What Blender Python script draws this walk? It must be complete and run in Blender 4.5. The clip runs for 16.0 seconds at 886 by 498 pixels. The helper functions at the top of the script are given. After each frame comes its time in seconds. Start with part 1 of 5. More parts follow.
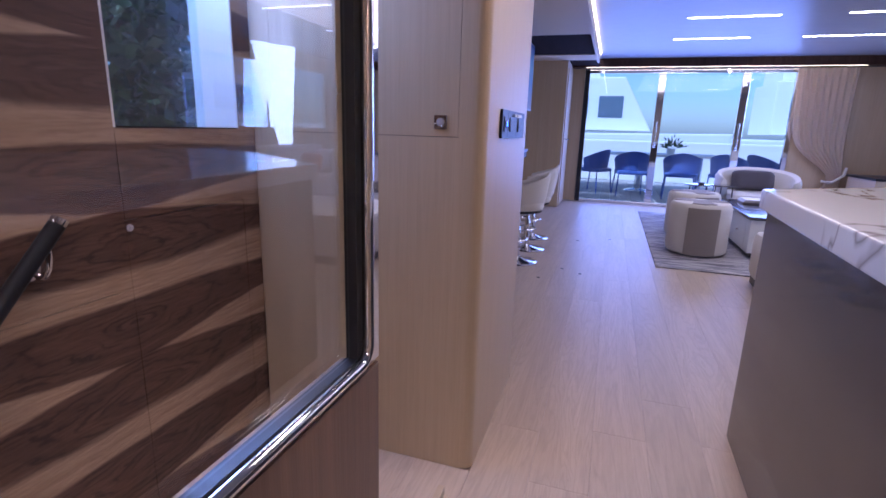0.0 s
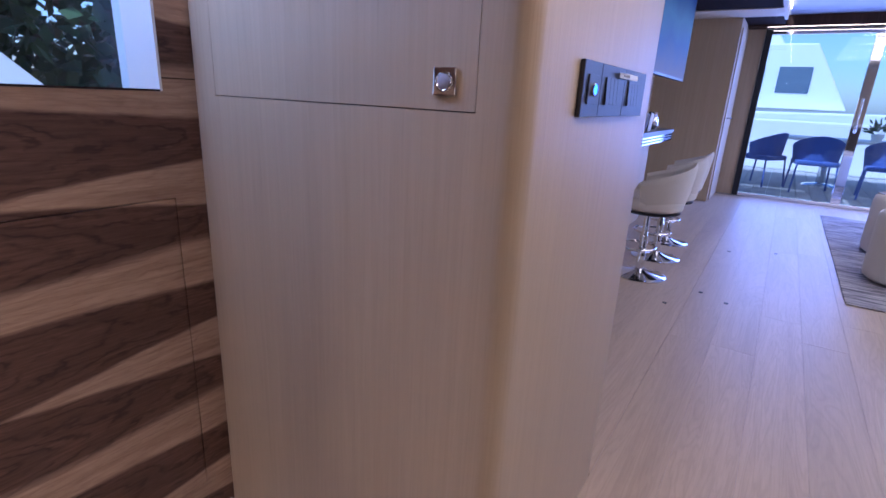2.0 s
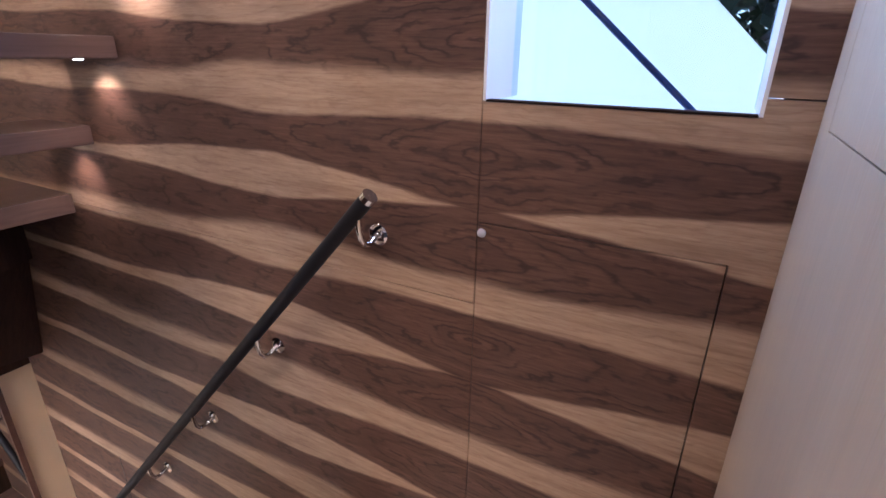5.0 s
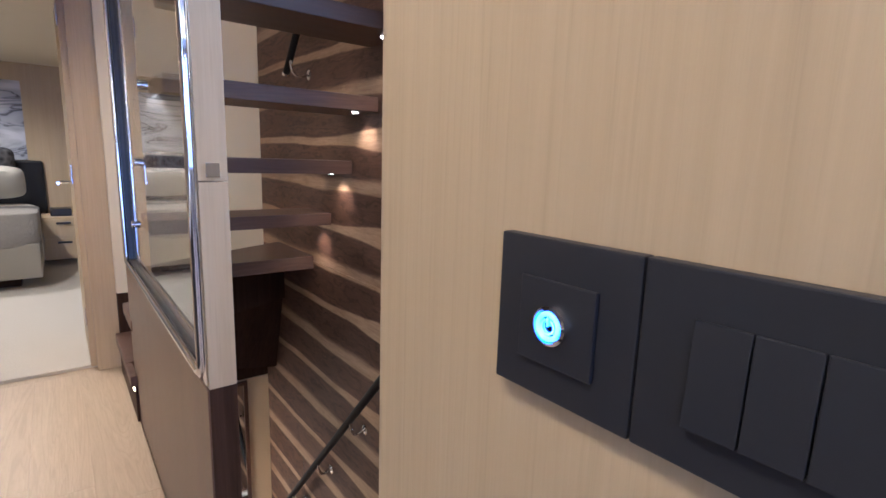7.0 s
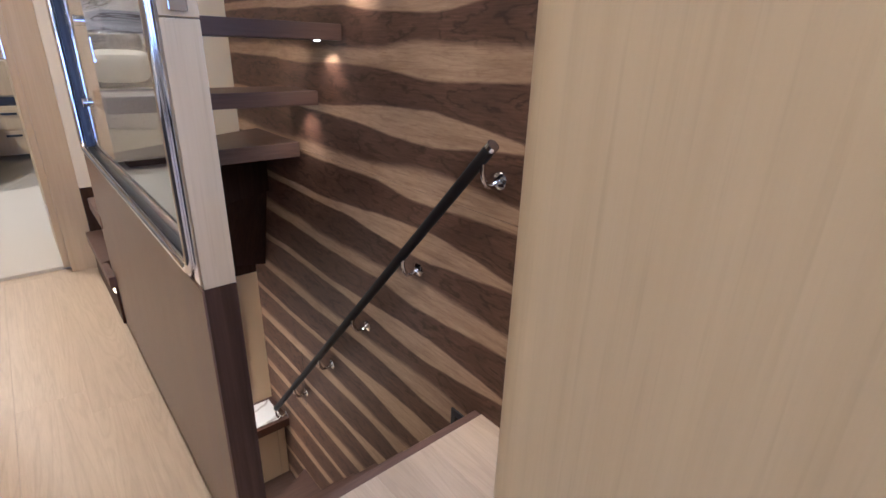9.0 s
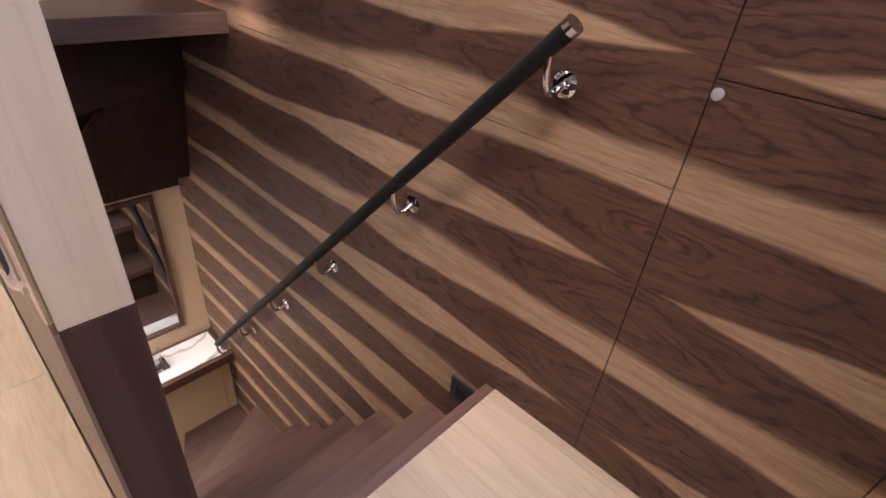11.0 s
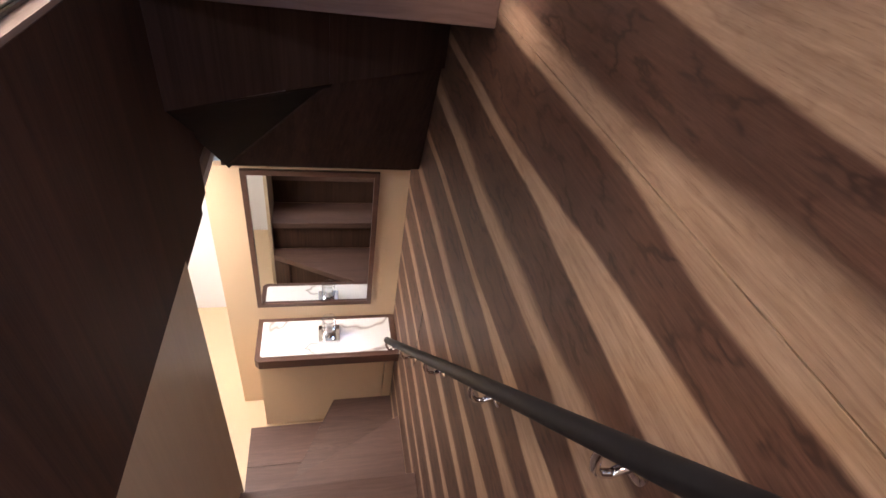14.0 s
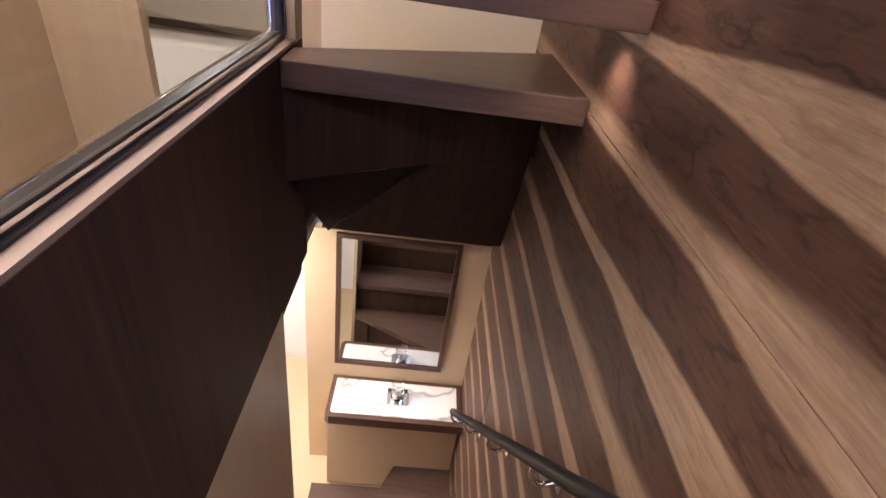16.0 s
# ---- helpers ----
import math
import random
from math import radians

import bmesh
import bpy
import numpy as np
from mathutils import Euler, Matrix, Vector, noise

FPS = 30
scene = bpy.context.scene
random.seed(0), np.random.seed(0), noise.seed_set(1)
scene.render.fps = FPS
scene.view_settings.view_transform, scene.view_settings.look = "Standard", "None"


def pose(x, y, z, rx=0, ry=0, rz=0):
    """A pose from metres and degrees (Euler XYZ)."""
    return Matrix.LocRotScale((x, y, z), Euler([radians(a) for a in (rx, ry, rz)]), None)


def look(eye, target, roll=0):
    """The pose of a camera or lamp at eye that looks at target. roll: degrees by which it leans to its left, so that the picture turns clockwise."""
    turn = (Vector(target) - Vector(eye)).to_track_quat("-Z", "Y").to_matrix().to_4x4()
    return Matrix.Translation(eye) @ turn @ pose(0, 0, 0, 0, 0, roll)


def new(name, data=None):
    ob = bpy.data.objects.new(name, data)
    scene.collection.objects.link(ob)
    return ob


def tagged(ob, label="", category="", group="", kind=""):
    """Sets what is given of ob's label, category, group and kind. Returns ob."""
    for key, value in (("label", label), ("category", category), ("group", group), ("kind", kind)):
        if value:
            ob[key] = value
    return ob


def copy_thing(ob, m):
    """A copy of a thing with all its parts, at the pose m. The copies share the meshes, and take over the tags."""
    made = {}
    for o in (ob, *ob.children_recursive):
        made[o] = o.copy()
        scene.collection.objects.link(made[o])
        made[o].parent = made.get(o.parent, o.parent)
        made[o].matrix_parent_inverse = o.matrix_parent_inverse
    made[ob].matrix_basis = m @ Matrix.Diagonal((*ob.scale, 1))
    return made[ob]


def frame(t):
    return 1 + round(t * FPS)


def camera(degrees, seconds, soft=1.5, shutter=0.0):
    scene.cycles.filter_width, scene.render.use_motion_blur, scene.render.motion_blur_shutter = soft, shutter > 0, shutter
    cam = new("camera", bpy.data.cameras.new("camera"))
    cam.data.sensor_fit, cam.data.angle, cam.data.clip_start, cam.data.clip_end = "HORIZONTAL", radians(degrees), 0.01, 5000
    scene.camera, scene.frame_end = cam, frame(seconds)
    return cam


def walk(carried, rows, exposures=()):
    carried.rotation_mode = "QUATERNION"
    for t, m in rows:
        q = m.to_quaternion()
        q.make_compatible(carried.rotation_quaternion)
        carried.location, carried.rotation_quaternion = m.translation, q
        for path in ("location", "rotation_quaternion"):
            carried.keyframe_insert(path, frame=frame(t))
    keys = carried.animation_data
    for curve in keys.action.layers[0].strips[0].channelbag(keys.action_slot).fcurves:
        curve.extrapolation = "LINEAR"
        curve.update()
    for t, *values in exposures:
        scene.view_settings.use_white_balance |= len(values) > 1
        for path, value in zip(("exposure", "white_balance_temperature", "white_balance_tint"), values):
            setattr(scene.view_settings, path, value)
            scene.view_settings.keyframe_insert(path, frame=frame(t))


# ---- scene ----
PATH = [
    (0.0, 0.339, -1.400, 1.103, 18.0, -13.6, 1.7),
    (0.5, 0.372, -1.204, 1.112, 24.2, -15.0, 2.1),
    (1.0, 0.355, -1.008, 1.104, 25.6, -16.2, 2.9),
    (1.5, 0.325, -0.797, 1.111, 29.4, -17.0, 3.3),
    (2.0, 0.291, -0.635, 1.101, 33.2, -17.1, 2.8),
    (2.5, 0.280, -0.467, 1.097, 43.7, -17.6, 0.7),
    (3.0, 0.261, -0.363, 1.097, 55.5, -18.4, 2.2),
    (3.5, 0.187, -0.282, 1.102, 65.3, -18.8, 2.5),
    (4.0, 0.105, -0.245, 1.127, 81.5, -18.1, 3.9),
    (4.5, 0.041, -0.171, 1.161, 98.1, -20.2, 2.9),
    (5.0, 0.048, -0.123, 1.161, 117.8, -21.5, 0.9),
    (6.2, 0.200, 0.150, 1.182, 137.0, -14.2, 1.2),
    (7.5, 0.214, 0.445, 1.213, 143.2, -9.2, 1.8),
    (8.0, 0.194, 0.387, 1.200, 142.5, -10.6, 2.1),
    (8.5, 0.188, 0.295, 1.171, 139.3, -14.4, 2.3),
    (9.0, 0.187, 0.177, 1.118, 139.1, -21.9, 1.8),
    (9.5, 0.156, 0.053, 1.060, 138.5, -27.6, 1.9),
    (10.7, 0.040, -0.220, 1.012, 131.6, -32.2, 5.4),
    (12.0, -0.167, -0.474, 0.995, 128.0, -36.2, 8.1),
    (12.5, -0.323, -0.551, 0.988, 134.9, -37.7, 6.6),
    (13.0, -0.383, -0.642, 0.985, 146.6, -38.4, 7.4),
    (13.5, -0.410, -0.776, 0.967, 155.8, -39.0, 9.3),
    (14.0, -0.412, -0.841, 0.969, 162.5, -39.8, 10.8),
    (14.5, -0.437, -0.845, 0.994, 171.9, -39.6, 9.6),
    (15.0, -0.444, -0.814, 0.999, 177.0, -37.0, 8.6),
    (15.5, -0.427, -0.797, 1.013, 177.3, -34.3, 7.8),
    (16.0, -0.399, -0.787, 1.015, 175.2, -33.1, 8.9),
]
cam = camera(83.3, 16.0, soft=1.6)
walk(cam, [(t, pose(x, y, z, 0, 0, yaw) @ pose(0, 0, 0, 90 + pitch) @ pose(0, 0, 0, 0, 0, roll))
           for t, x, y, z, yaw, pitch, roll in PATH],
     [(0.0, 0.12, 4950, 31), (2.5, 0.35, 4850, 25), (3.5, 0.6, 4850, 20), (5.0, 0.95, 5050, 19), (7.5, 0.58, 5100, 8), (9.5, 0.74, 5050, 8), (12.0, 0.98, 5600, 19), (16.0, 0.93, 5550, 15)])

# ---- world and sun ----
world = bpy.data.worlds.new("world")
scene.world = world
world.use_nodes = True
wn = world.node_tree
sky = wn.nodes.new("ShaderNodeTexSky")
sky.sky_type = 'NISHITA'
sky.sun_disc = False
sky.sun_elevation = radians(53)
sky.sun_rotation = radians(-138)
sky.ozone_density = 3.0
wn.links.new(sky.outputs[0], wn.nodes["Background"].inputs[0])
wn.nodes["Background"].inputs[1].default_value = 0.15


def lamp(name, kind, m, power, colour, **more):
    data = bpy.data.lights.new(name, kind)
    data.energy, data.color = power, colour
    for key, value in more.items():
        if key == "size":
            data.size = value
        if key == "size_y":
            data.shape = 'RECTANGLE'
            data.size_y = value
        if key == "radius":
            data.shadow_soft_size = value
        if key == "angle":
            data.angle = value
        if key == "spot":
            data.spot_size = radians(value)
            data.spot_blend = 0.8
    ob = new(name, data)
    ob.matrix_world = m
    return ob


# the sun stands high over the port bow
lamp("sun", 'SUN', look((0, 0, 0), (0.40, 0.45, -0.80)), 5.0, (1.0, 0.97, 0.92), angle=radians(0.5))
WARM = (1.0, 0.77, 0.53)
AMBER = (1.0, 0.75, 0.52)
NEUTRAL = (1.0, 0.84, 0.66)
# daylight through the saloon doors and the side window
lamp("saloon_daylight", 'AREA', look((1.3, 7.12, 1.1), (1.3, 0, 0.6)), 62, (0.32, 0.44, 1.0), size=2.7, size_y=1.9)
lamp("side_daylight", 'AREA', look((-0.797, -0.277, 1.8), (-0.2, -0.1, 1.1)), 7, (0.45, 0.62, 1.0), size=0.34, size_y=0.34)
lamp("starboard_daylight", 'AREA', look((4.38, 4.95, 1.5), (0, 3.6, 1.0)), 72, (0.62, 0.74, 1.0), size=0.85, size_y=3.0)

# lamps set into the ceilings
lamp("door_beam_strip", 'AREA', look((1.9, 6.93, 2.06), (2.6, 7.07, 1.0)), 12, WARM, size=3.2, size_y=0.02)
lamp("saloon_ceiling", 'AREA', look((1.8, 3.4, 2.17), (1.8, 3.4, 0)), 33, NEUTRAL, size=2.0, size_y=4.0)
for x, y, wide, power in ((0.72, -1.9, 152, 92), (0.62, 0.2, 150, 56)):
    lamp("corridor_downlight", 'SPOT', look((x, y, 2.17), (x, y, 0)), power, WARM, spot=wide, radius=0.16)
# two unseen lamps, added over the stairs to brighten the veneer wall
lamp("stair_ceiling_light", 'AREA', look((-0.2, -0.4, 3.5), (-0.85, -0.6, 0.9)), 21, AMBER, size=0.2, size_y=0.6)
lamp("landing_downlight", 'SPOT', look((-0.3, -0.12, 3.52), (-0.79, -1.2, 0.85)), 76, AMBER, spot=40, radius=0.05)
lamp("lobby_ceiling_light", 'AREA', look((0.52, -2.5, -0.11), (0.52, -2.5, -2)), 19, NEUTRAL, size=0.5, size_y=0.7)
lamp("console_spot", 'SPOT', look((-0.43, -2.58, -0.25), (-0.43, -2.58, -1.2)), 7.5, WARM, spot=75, radius=0.02)
for y in (-4.0, -5.4):
    lamp("cabin_downlight", 'SPOT', look((0.95, y, 2.03), (0.95, y, 0)), 70, NEUTRAL, spot=155, radius=0.03)

# ---- materials ----


class Nodes:
    """Short ways to write a node material."""

    def __init__(self, name):
        self.mat = bpy.data.materials.new(name)
        self.mat.use_nodes = True
        self.tree = self.mat.node_tree
        self.bsdf = self.tree.nodes["Principled BSDF"]

    def put(self, socket, value):
        if isinstance(value, bpy.types.NodeSocket):
            self.tree.links.new(value, socket)
        elif value is not None:
            if socket.type == 'RGBA' and len(value) == 3:
                value = (*value, 1)
            socket.default_value = value

    def node(self, kind, out=0, **ins):
        n = self.tree.nodes.new(kind)
        for key, value in ins.items():
            self.put(n.inputs[key.replace("_", " ")], value)
        return n.outputs[out]

    def m(self, op, a, b=0.0, c=0.0):
        n = self.tree.nodes.new("ShaderNodeMath")
        n.operation = op
        for s, v in zip(n.inputs, (a, b, c)):
            self.put(s, v)
        return n.outputs[0]

    def xyz(self):
        co = self.node("ShaderNodeTexCoord", 3)
        n = self.tree.nodes.new("ShaderNodeSeparateXYZ")
        self.put(n.inputs[0], co)
        return co, n.outputs

    def scaled(self, co, s, shift=None):
        n = self.tree.nodes.new("ShaderNodeMapping")
        self.put(n.inputs[0], co)
        n.inputs["Scale"].default_value = s
        if shift is not None:
            self.put(n.inputs["Location"], shift)
        return n.outputs[0]

    def noise(self, co, scale, detail=4.0, rough=0.55, distort=0.0, out=0):
        return self.node("ShaderNodeTexNoise", out, Vector=co, Scale=scale, Detail=detail, Roughness=rough, Distortion=distort)

    def ramp(self, fac, *stops):
        n = self.tree.nodes.new("ShaderNodeValToRGB")
        self.put(n.inputs[0], fac)
        while len(n.color_ramp.elements) < len(stops):
            n.color_ramp.elements.new(0.5)
        for e, (p, c) in zip(n.color_ramp.elements, stops):
            e.position, e.color = p, (*c, 1)
        return n.outputs[0]

    def mix(self, fac, a, b, blend='MIX'):
        n = self.tree.nodes.new("ShaderNodeMix")
        n.data_type, n.blend_type = 'RGBA', blend
        self.put(n.inputs[0], fac)
        self.put(n.inputs[6], a)
        self.put(n.inputs[7], b)
        return n.outputs[2]

    def smooth(self, v, lo, hi):
        n = self.tree.nodes.new("ShaderNodeMapRange")
        n.interpolation_type = 'SMOOTHSTEP'
        for s, x in zip(n.inputs, (v, lo, hi, 0.0, 1.0)):
            self.put(s, x)
        return n.outputs[0]

    def done(self, colour, rough=0.5, metal=0.0, bump=None, depth=0.02, **more):
        b = self.bsdf
        self.put(b.inputs["Base Color"], colour)
        self.put(b.inputs["Roughness"], rough)
        self.put(b.inputs["Metallic"], metal)
        for key, value in more.items():
            self.put(b.inputs[key.replace("_", " ")], value)
        if bump is not None:
            n = self.tree.nodes.new("ShaderNodeBump")
            n.inputs["Distance"].default_value = 0.01
            n.inputs["Strength"].default_value = depth
            self.put(n.inputs["Height"], bump)
            self.tree.links.new(n.outputs[0], b.inputs["Normal"])
        return self.mat

    def rand(self):
        return self.node("ShaderNodeObjectInfo", 5)


SEAM_Y = -0.491


def veneer_material():
    """Book-matched walnut with sapwood bands, mirrored at the seam."""
    n = Nodes("walnut_sapwood_veneer")
    co, s = n.xyz()
    u = n.m('ABSOLUTE', n.m('SUBTRACT', s[1], SEAM_Y))
    z = s[2]
    comb = n.tree.nodes.new("ShaderNodeCombineXYZ")
    n.put(comb.inputs[1], u)
    n.put(comb.inputs[2], z)
    p = comb.outputs[0]
    wob = n.m('SUBTRACT', n.noise(n.scaled(p, (1, 0.95, 2.2)), 1.3, 2.0, 0.45), 0.5)
    fine = n.m('SUBTRACT', n.noise(n.scaled(p, (1, 5, 16)), 1.2, 3.0, 0.6), 0.5)
    amount = n.smooth(u, 0.0, 0.5)
    zz = n.m('ADD', z, n.m('MULTIPLY', n.m('MULTIPLY', wob, 0.055), amount))
    zz = n.m('ADD', zz, n.m('MULTIPLY', fine, 0.011))
    v = n.m('DIVIDE', n.m('SUBTRACT', zz, 0.687), 0.3925)
    part_v = n.m('SUBTRACT', n.m('FRACT', n.m('ADD', v, 0.5)), 0.5)       # 0 on the through band
    d1 = n.m('ABSOLUTE', part_v)
    side = n.m('SUBTRACT', n.m('FRACT', v), 0.5)                          # 0 between two through bands
    vary = n.m('ADD', 0.82, n.m('MULTIPLY', n.noise(n.scaled(p, (1, 1.3, 4.5)), 1.7, 2.0, 0.5), 0.36))
    swell = n.m('MULTIPLY', n.smooth(u, 0.15, 0.55), 0.045)
    w1 = n.m('SUBTRACT', n.m('ADD', 0.083, swell), n.m('MULTIPLY', n.smooth(u, 0.56, 0.9), 0.073))
    w1 = n.m('MULTIPLY', w1, vary)
    fade = n.m('MULTIPLY', n.smooth(part_v, -0.02, 0.02), n.noise(n.scaled(p, (1, 1.6, 5)), 1.4, 2.0, 0.5))
    b1 = n.smooth(n.m('SUBTRACT', w1, d1), n.m('SUBTRACT', -0.017, n.m('MULTIPLY', fade, 0.11)), 0.015)
    # lens-shaped wedges that come to a point beside the seam
    grow = n.m('MINIMUM', n.m('DIVIDE', n.m('SUBTRACT', u, 0.06), 0.46), 1.0)
    grow = n.m('MULTIPLY', grow, n.m('SUBTRACT', 1.0, n.m('MULTIPLY', n.smooth(u, 0.55, 1.25), 0.68)))
    grow = n.m('MULTIPLY', grow, vary)
    over = n.m('SUBTRACT', n.m('MULTIPLY', grow, 0.135), side)
    under = n.m('ADD', n.m('MULTIPLY', grow, 0.14), side)
    b2 = n.smooth(n.m('MINIMUM', over, under), -0.014, 0.012)
    streak = n.noise(n.scaled(p, (1, 2.2, 60)), 1.6, 4.0, 0.65)
    light = n.m('MULTIPLY', n.m('MAXIMUM', b1, b2), n.m('ADD', 0.58, n.m('MULTIPLY', streak, 0.74)))
    # growth rings: nested lens-shaped lines beside the seam, running out along the bands
    lens = n.m('SUBTRACT', n.m('ABSOLUTE', n.m('SUBTRACT', n.m('FRACT', n.m('MULTIPLY', v, 2.0)), 0.52)), 0.0)
    lens = n.m('MULTIPLY', lens, 0.196)
    run = n.m('DIVIDE', n.m('MULTIPLY', u, 0.42), n.m('ADD', 1.0, n.m('MULTIPLY', u, 3.2)))
    radius = n.m('SQRT', n.m('ADD', n.m('MULTIPLY', lens, lens), n.m('MULTIPLY', run, run)))
    warp = n.noise(n.scaled(p, (1, 3.2, 9)), 1.5, 4.0, 0.6)
    ring = n.m('ADD', n.m('MULTIPLY', radius, 215.0), n.m('MULTIPLY', warp, 15.0))
    line = n.m('POWER', n.m('ABSOLUTE', n.m('SINE', ring)), 9.0)
    shade = n.m('POWER', n.m('ABSOLUTE', n.m('SINE', n.m('MULTIPLY', ring, 0.37))), 2.0)
    line = n.m('MULTIPLY', line, n.smooth(n.noise(n.scaled(p, (1, 4, 14)), 2.0, 2.0, 0.5), 0.3, 0.6))
    grain = n.noise(n.scaled(p, (1, 5, 90)), 2.0, 5.0, 0.7)
    pores = n.noise(n.scaled(p, (1, 14, 320)), 2.0, 2.0, 0.6)
    dark = n.ramp(grain, (0.28, (0.066, 0.031, 0.020)), (0.72, (0.165, 0.088, 0.058)))
    dark = n.mix(n.m('MULTIPLY', shade, 0.4), dark, (0.05, 0.025, 0.018))
    dark = n.mix(n.m('MULTIPLY', line, 0.72), dark, (0.03, 0.014, 0.01))
    pale = n.ramp(grain, (0.25, (0.32, 0.205, 0.125)), (0.75, (0.51, 0.36, 0.24)))
    pale = n.mix(n.m('MULTIPLY', n.smooth(fine, 0.0, 0.25), 0.5), pale, (0.24, 0.145, 0.09))
    pale = n.mix(n.m('MULTIPLY', line, 0.3), pale, (0.22, 0.125, 0.075))
    tone = n.noise(n.scaled(p, (1, 1.1, 13)), 1.5, 3.0, 0.55)
    pale = n.mix(n.m('MULTIPLY', n.smooth(tone, 0.48, 0.72), 0.55), pale, (0.25, 0.15, 0.09))
    col = n.mix(light, dark, pale)
    col = n.mix(n.m('MULTIPLY', n.smooth(pores, 0.55, 0.75), 0.25), col, (0.045, 0.022, 0.014))
    return n.done(col, n.m('ADD', 0.46, n.m('MULTIPLY', grain, 0.16)), bump=pores, depth=0.06, Coat_Weight=0.04, Coat_Roughness=0.3, Specular_IOR_Level=0.32)


def wood_material(name, lo, hi, axis, rough=0.42, plain=False, vary=0.0, spec=0.5):
    """Straight-grained wood; the grain runs along axis (0, 1 or 2)."""
    n = Nodes(name)
    co, s = n.xyz()
    long_, wide = (1.7 if vary else 0.6), 22.0
    scale = [wide] * 3
    scale[axis] = long_
    shift = None
    r = n.rand()
    if vary:
        comb = n.tree.nodes.new("ShaderNodeCombineXYZ")
        for k in range(3):
            n.put(comb.inputs[k], n.m('MULTIPLY', r, 17.0 + 9 * k))
        shift = comb.outputs[0]
    p = n.scaled(co, scale, shift)
    broad = n.scaled(co, [0.25 * x for x in scale], shift)
    a = n.noise(p, 3.0, 6.0, 0.65, 0.3)
    b = n.noise(broad, 1.4, 3.0, 0.5, 1.2)
    fac = n.m('ADD', n.m('MULTIPLY', a, 0.36 if vary else 0.6 if not plain else 0.42), n.m('MULTIPLY', b, 0.4 if not plain else 0.25))
    if plain or vary:
        fac = n.m('ADD', fac, 0.16 if plain else 0.12)
    col = n.ramp(fac, (0.3, lo), (0.7, hi))
    if vary:
        col = n.mix(n.m('MULTIPLY', n.m('SUBTRACT', r, 0.5), vary), col, [0.6 * c for c in lo])
        rings = n.m('POWER', n.m('ABSOLUTE', n.m('SINE', n.m('MULTIPLY', b, 46.0))), 6.0)
        col = n.mix(n.m('MULTIPLY', rings, 0.2), col, [0.72 * c for c in lo])
    fine = n.noise(n.scaled(co, [x * 5 for x in scale]), 2.0, 3.0, 0.6)
    col = n.mix(n.m('MULTIPLY', n.smooth(fine, 0.5, 0.8), 0.22 if plain else 0.2), col, [0.62 * c for c in lo])
    return n.done(col, n.m('ADD', rough, n.m('MULTIPLY', a, 0.14)), bump=fine, depth=0.08, Specular_IOR_Level=spec)


def cloth_material(name, colour, scale=260.0, depth=0.35):
    n = Nodes(name)
    co, s = n.xyz()
    a = n.noise(co, scale, 2.0, 0.6)
    b = n.noise(co, 7.0, 3.0, 0.5)
    col = n.mix(n.m('MULTIPLY', a, 0.3), colour, [0.62 * c for c in colour])
    col = n.mix(n.m('MULTIPLY', b, 0.18), col, [0.7 * c for c in colour])
    return n.done(col, 0.85, bump=a, depth=depth, Sheen_Weight=0.2)


def paint_material(name, colour, rough=0.45, metal=0.0, wear=0.1, **more):
    n = Nodes(name)
    co, s = n.xyz()
    a = n.noise(co, 9.0, 4.0, 0.6)
    b = n.noise(co, 140.0, 2.0, 0.6)
    col = n.mix(n.m('MULTIPLY', a, wear), colour, [0.7 * c for c in colour])
    return n.done(col, n.m('ADD', rough, n.m('MULTIPLY', a, 0.08)), metal, bump=b, depth=0.015, **more)


def thin_cloth_material(name, light, dark, through_share):
    """Thin woven cloth that lets light through."""
    n = Nodes(name)
    t = n.tree
    co, s = n.xyz()
    weave = n.noise(co, 220.0, 2.0, 0.6)
    col = n.mix(n.m('MULTIPLY', weave, 0.15), light, dark)
    n.done(col, 0.8, bump=weave, depth=0.1)
    thin = t.nodes.new("ShaderNodeBsdfTranslucent")
    t.links.new(col, thin.inputs[0])
    mix = t.nodes.new("ShaderNodeMixShader")
    mix.inputs[0].default_value = through_share
    t.links.new(n.bsdf.outputs[0], mix.inputs[1])
    t.links.new(thin.outputs[0], mix.inputs[2])
    t.links.new(mix.outputs[0], t.nodes["Material Output"].inputs[0])
    return n.mat


def glow_material(name, colour, strength):
    n = Nodes(name)
    return n.done((0.8, 0.8, 0.8), 0.4, Emission_Color=colour, Emission_Strength=strength)


def marble_material():
    n = Nodes("white_marble")
    co, s = n.xyz()
    w = n.noise(co, 1.5, 4.0, 0.55, 1.0)
    vein = n.m('ABSOLUTE', n.m('SUBTRACT', w, 0.5))
    col = n.ramp(vein, (0.0, (0.36, 0.33, 0.3)), (0.006, (0.58, 0.55, 0.52)), (0.02, (0.8, 0.79, 0.77)))
    return n.done(col, 0.12)


def glass_material(name, tint, rough=0.0):
    n = Nodes(name)
    return n.done(tint, rough, Transmission_Weight=1.0, IOR=1.45)


def polished(name, colour, rough):
    n = Nodes(name)
    co, s = n.xyz()
    a = n.noise(co, 30.0, 3.0, 0.6)
    return n.done(n.mix(n.m('MULTIPLY', a, 0.06), colour, [0.8 * c for c in colour]), n.m('MULTIPLY', a, rough), 1.0)


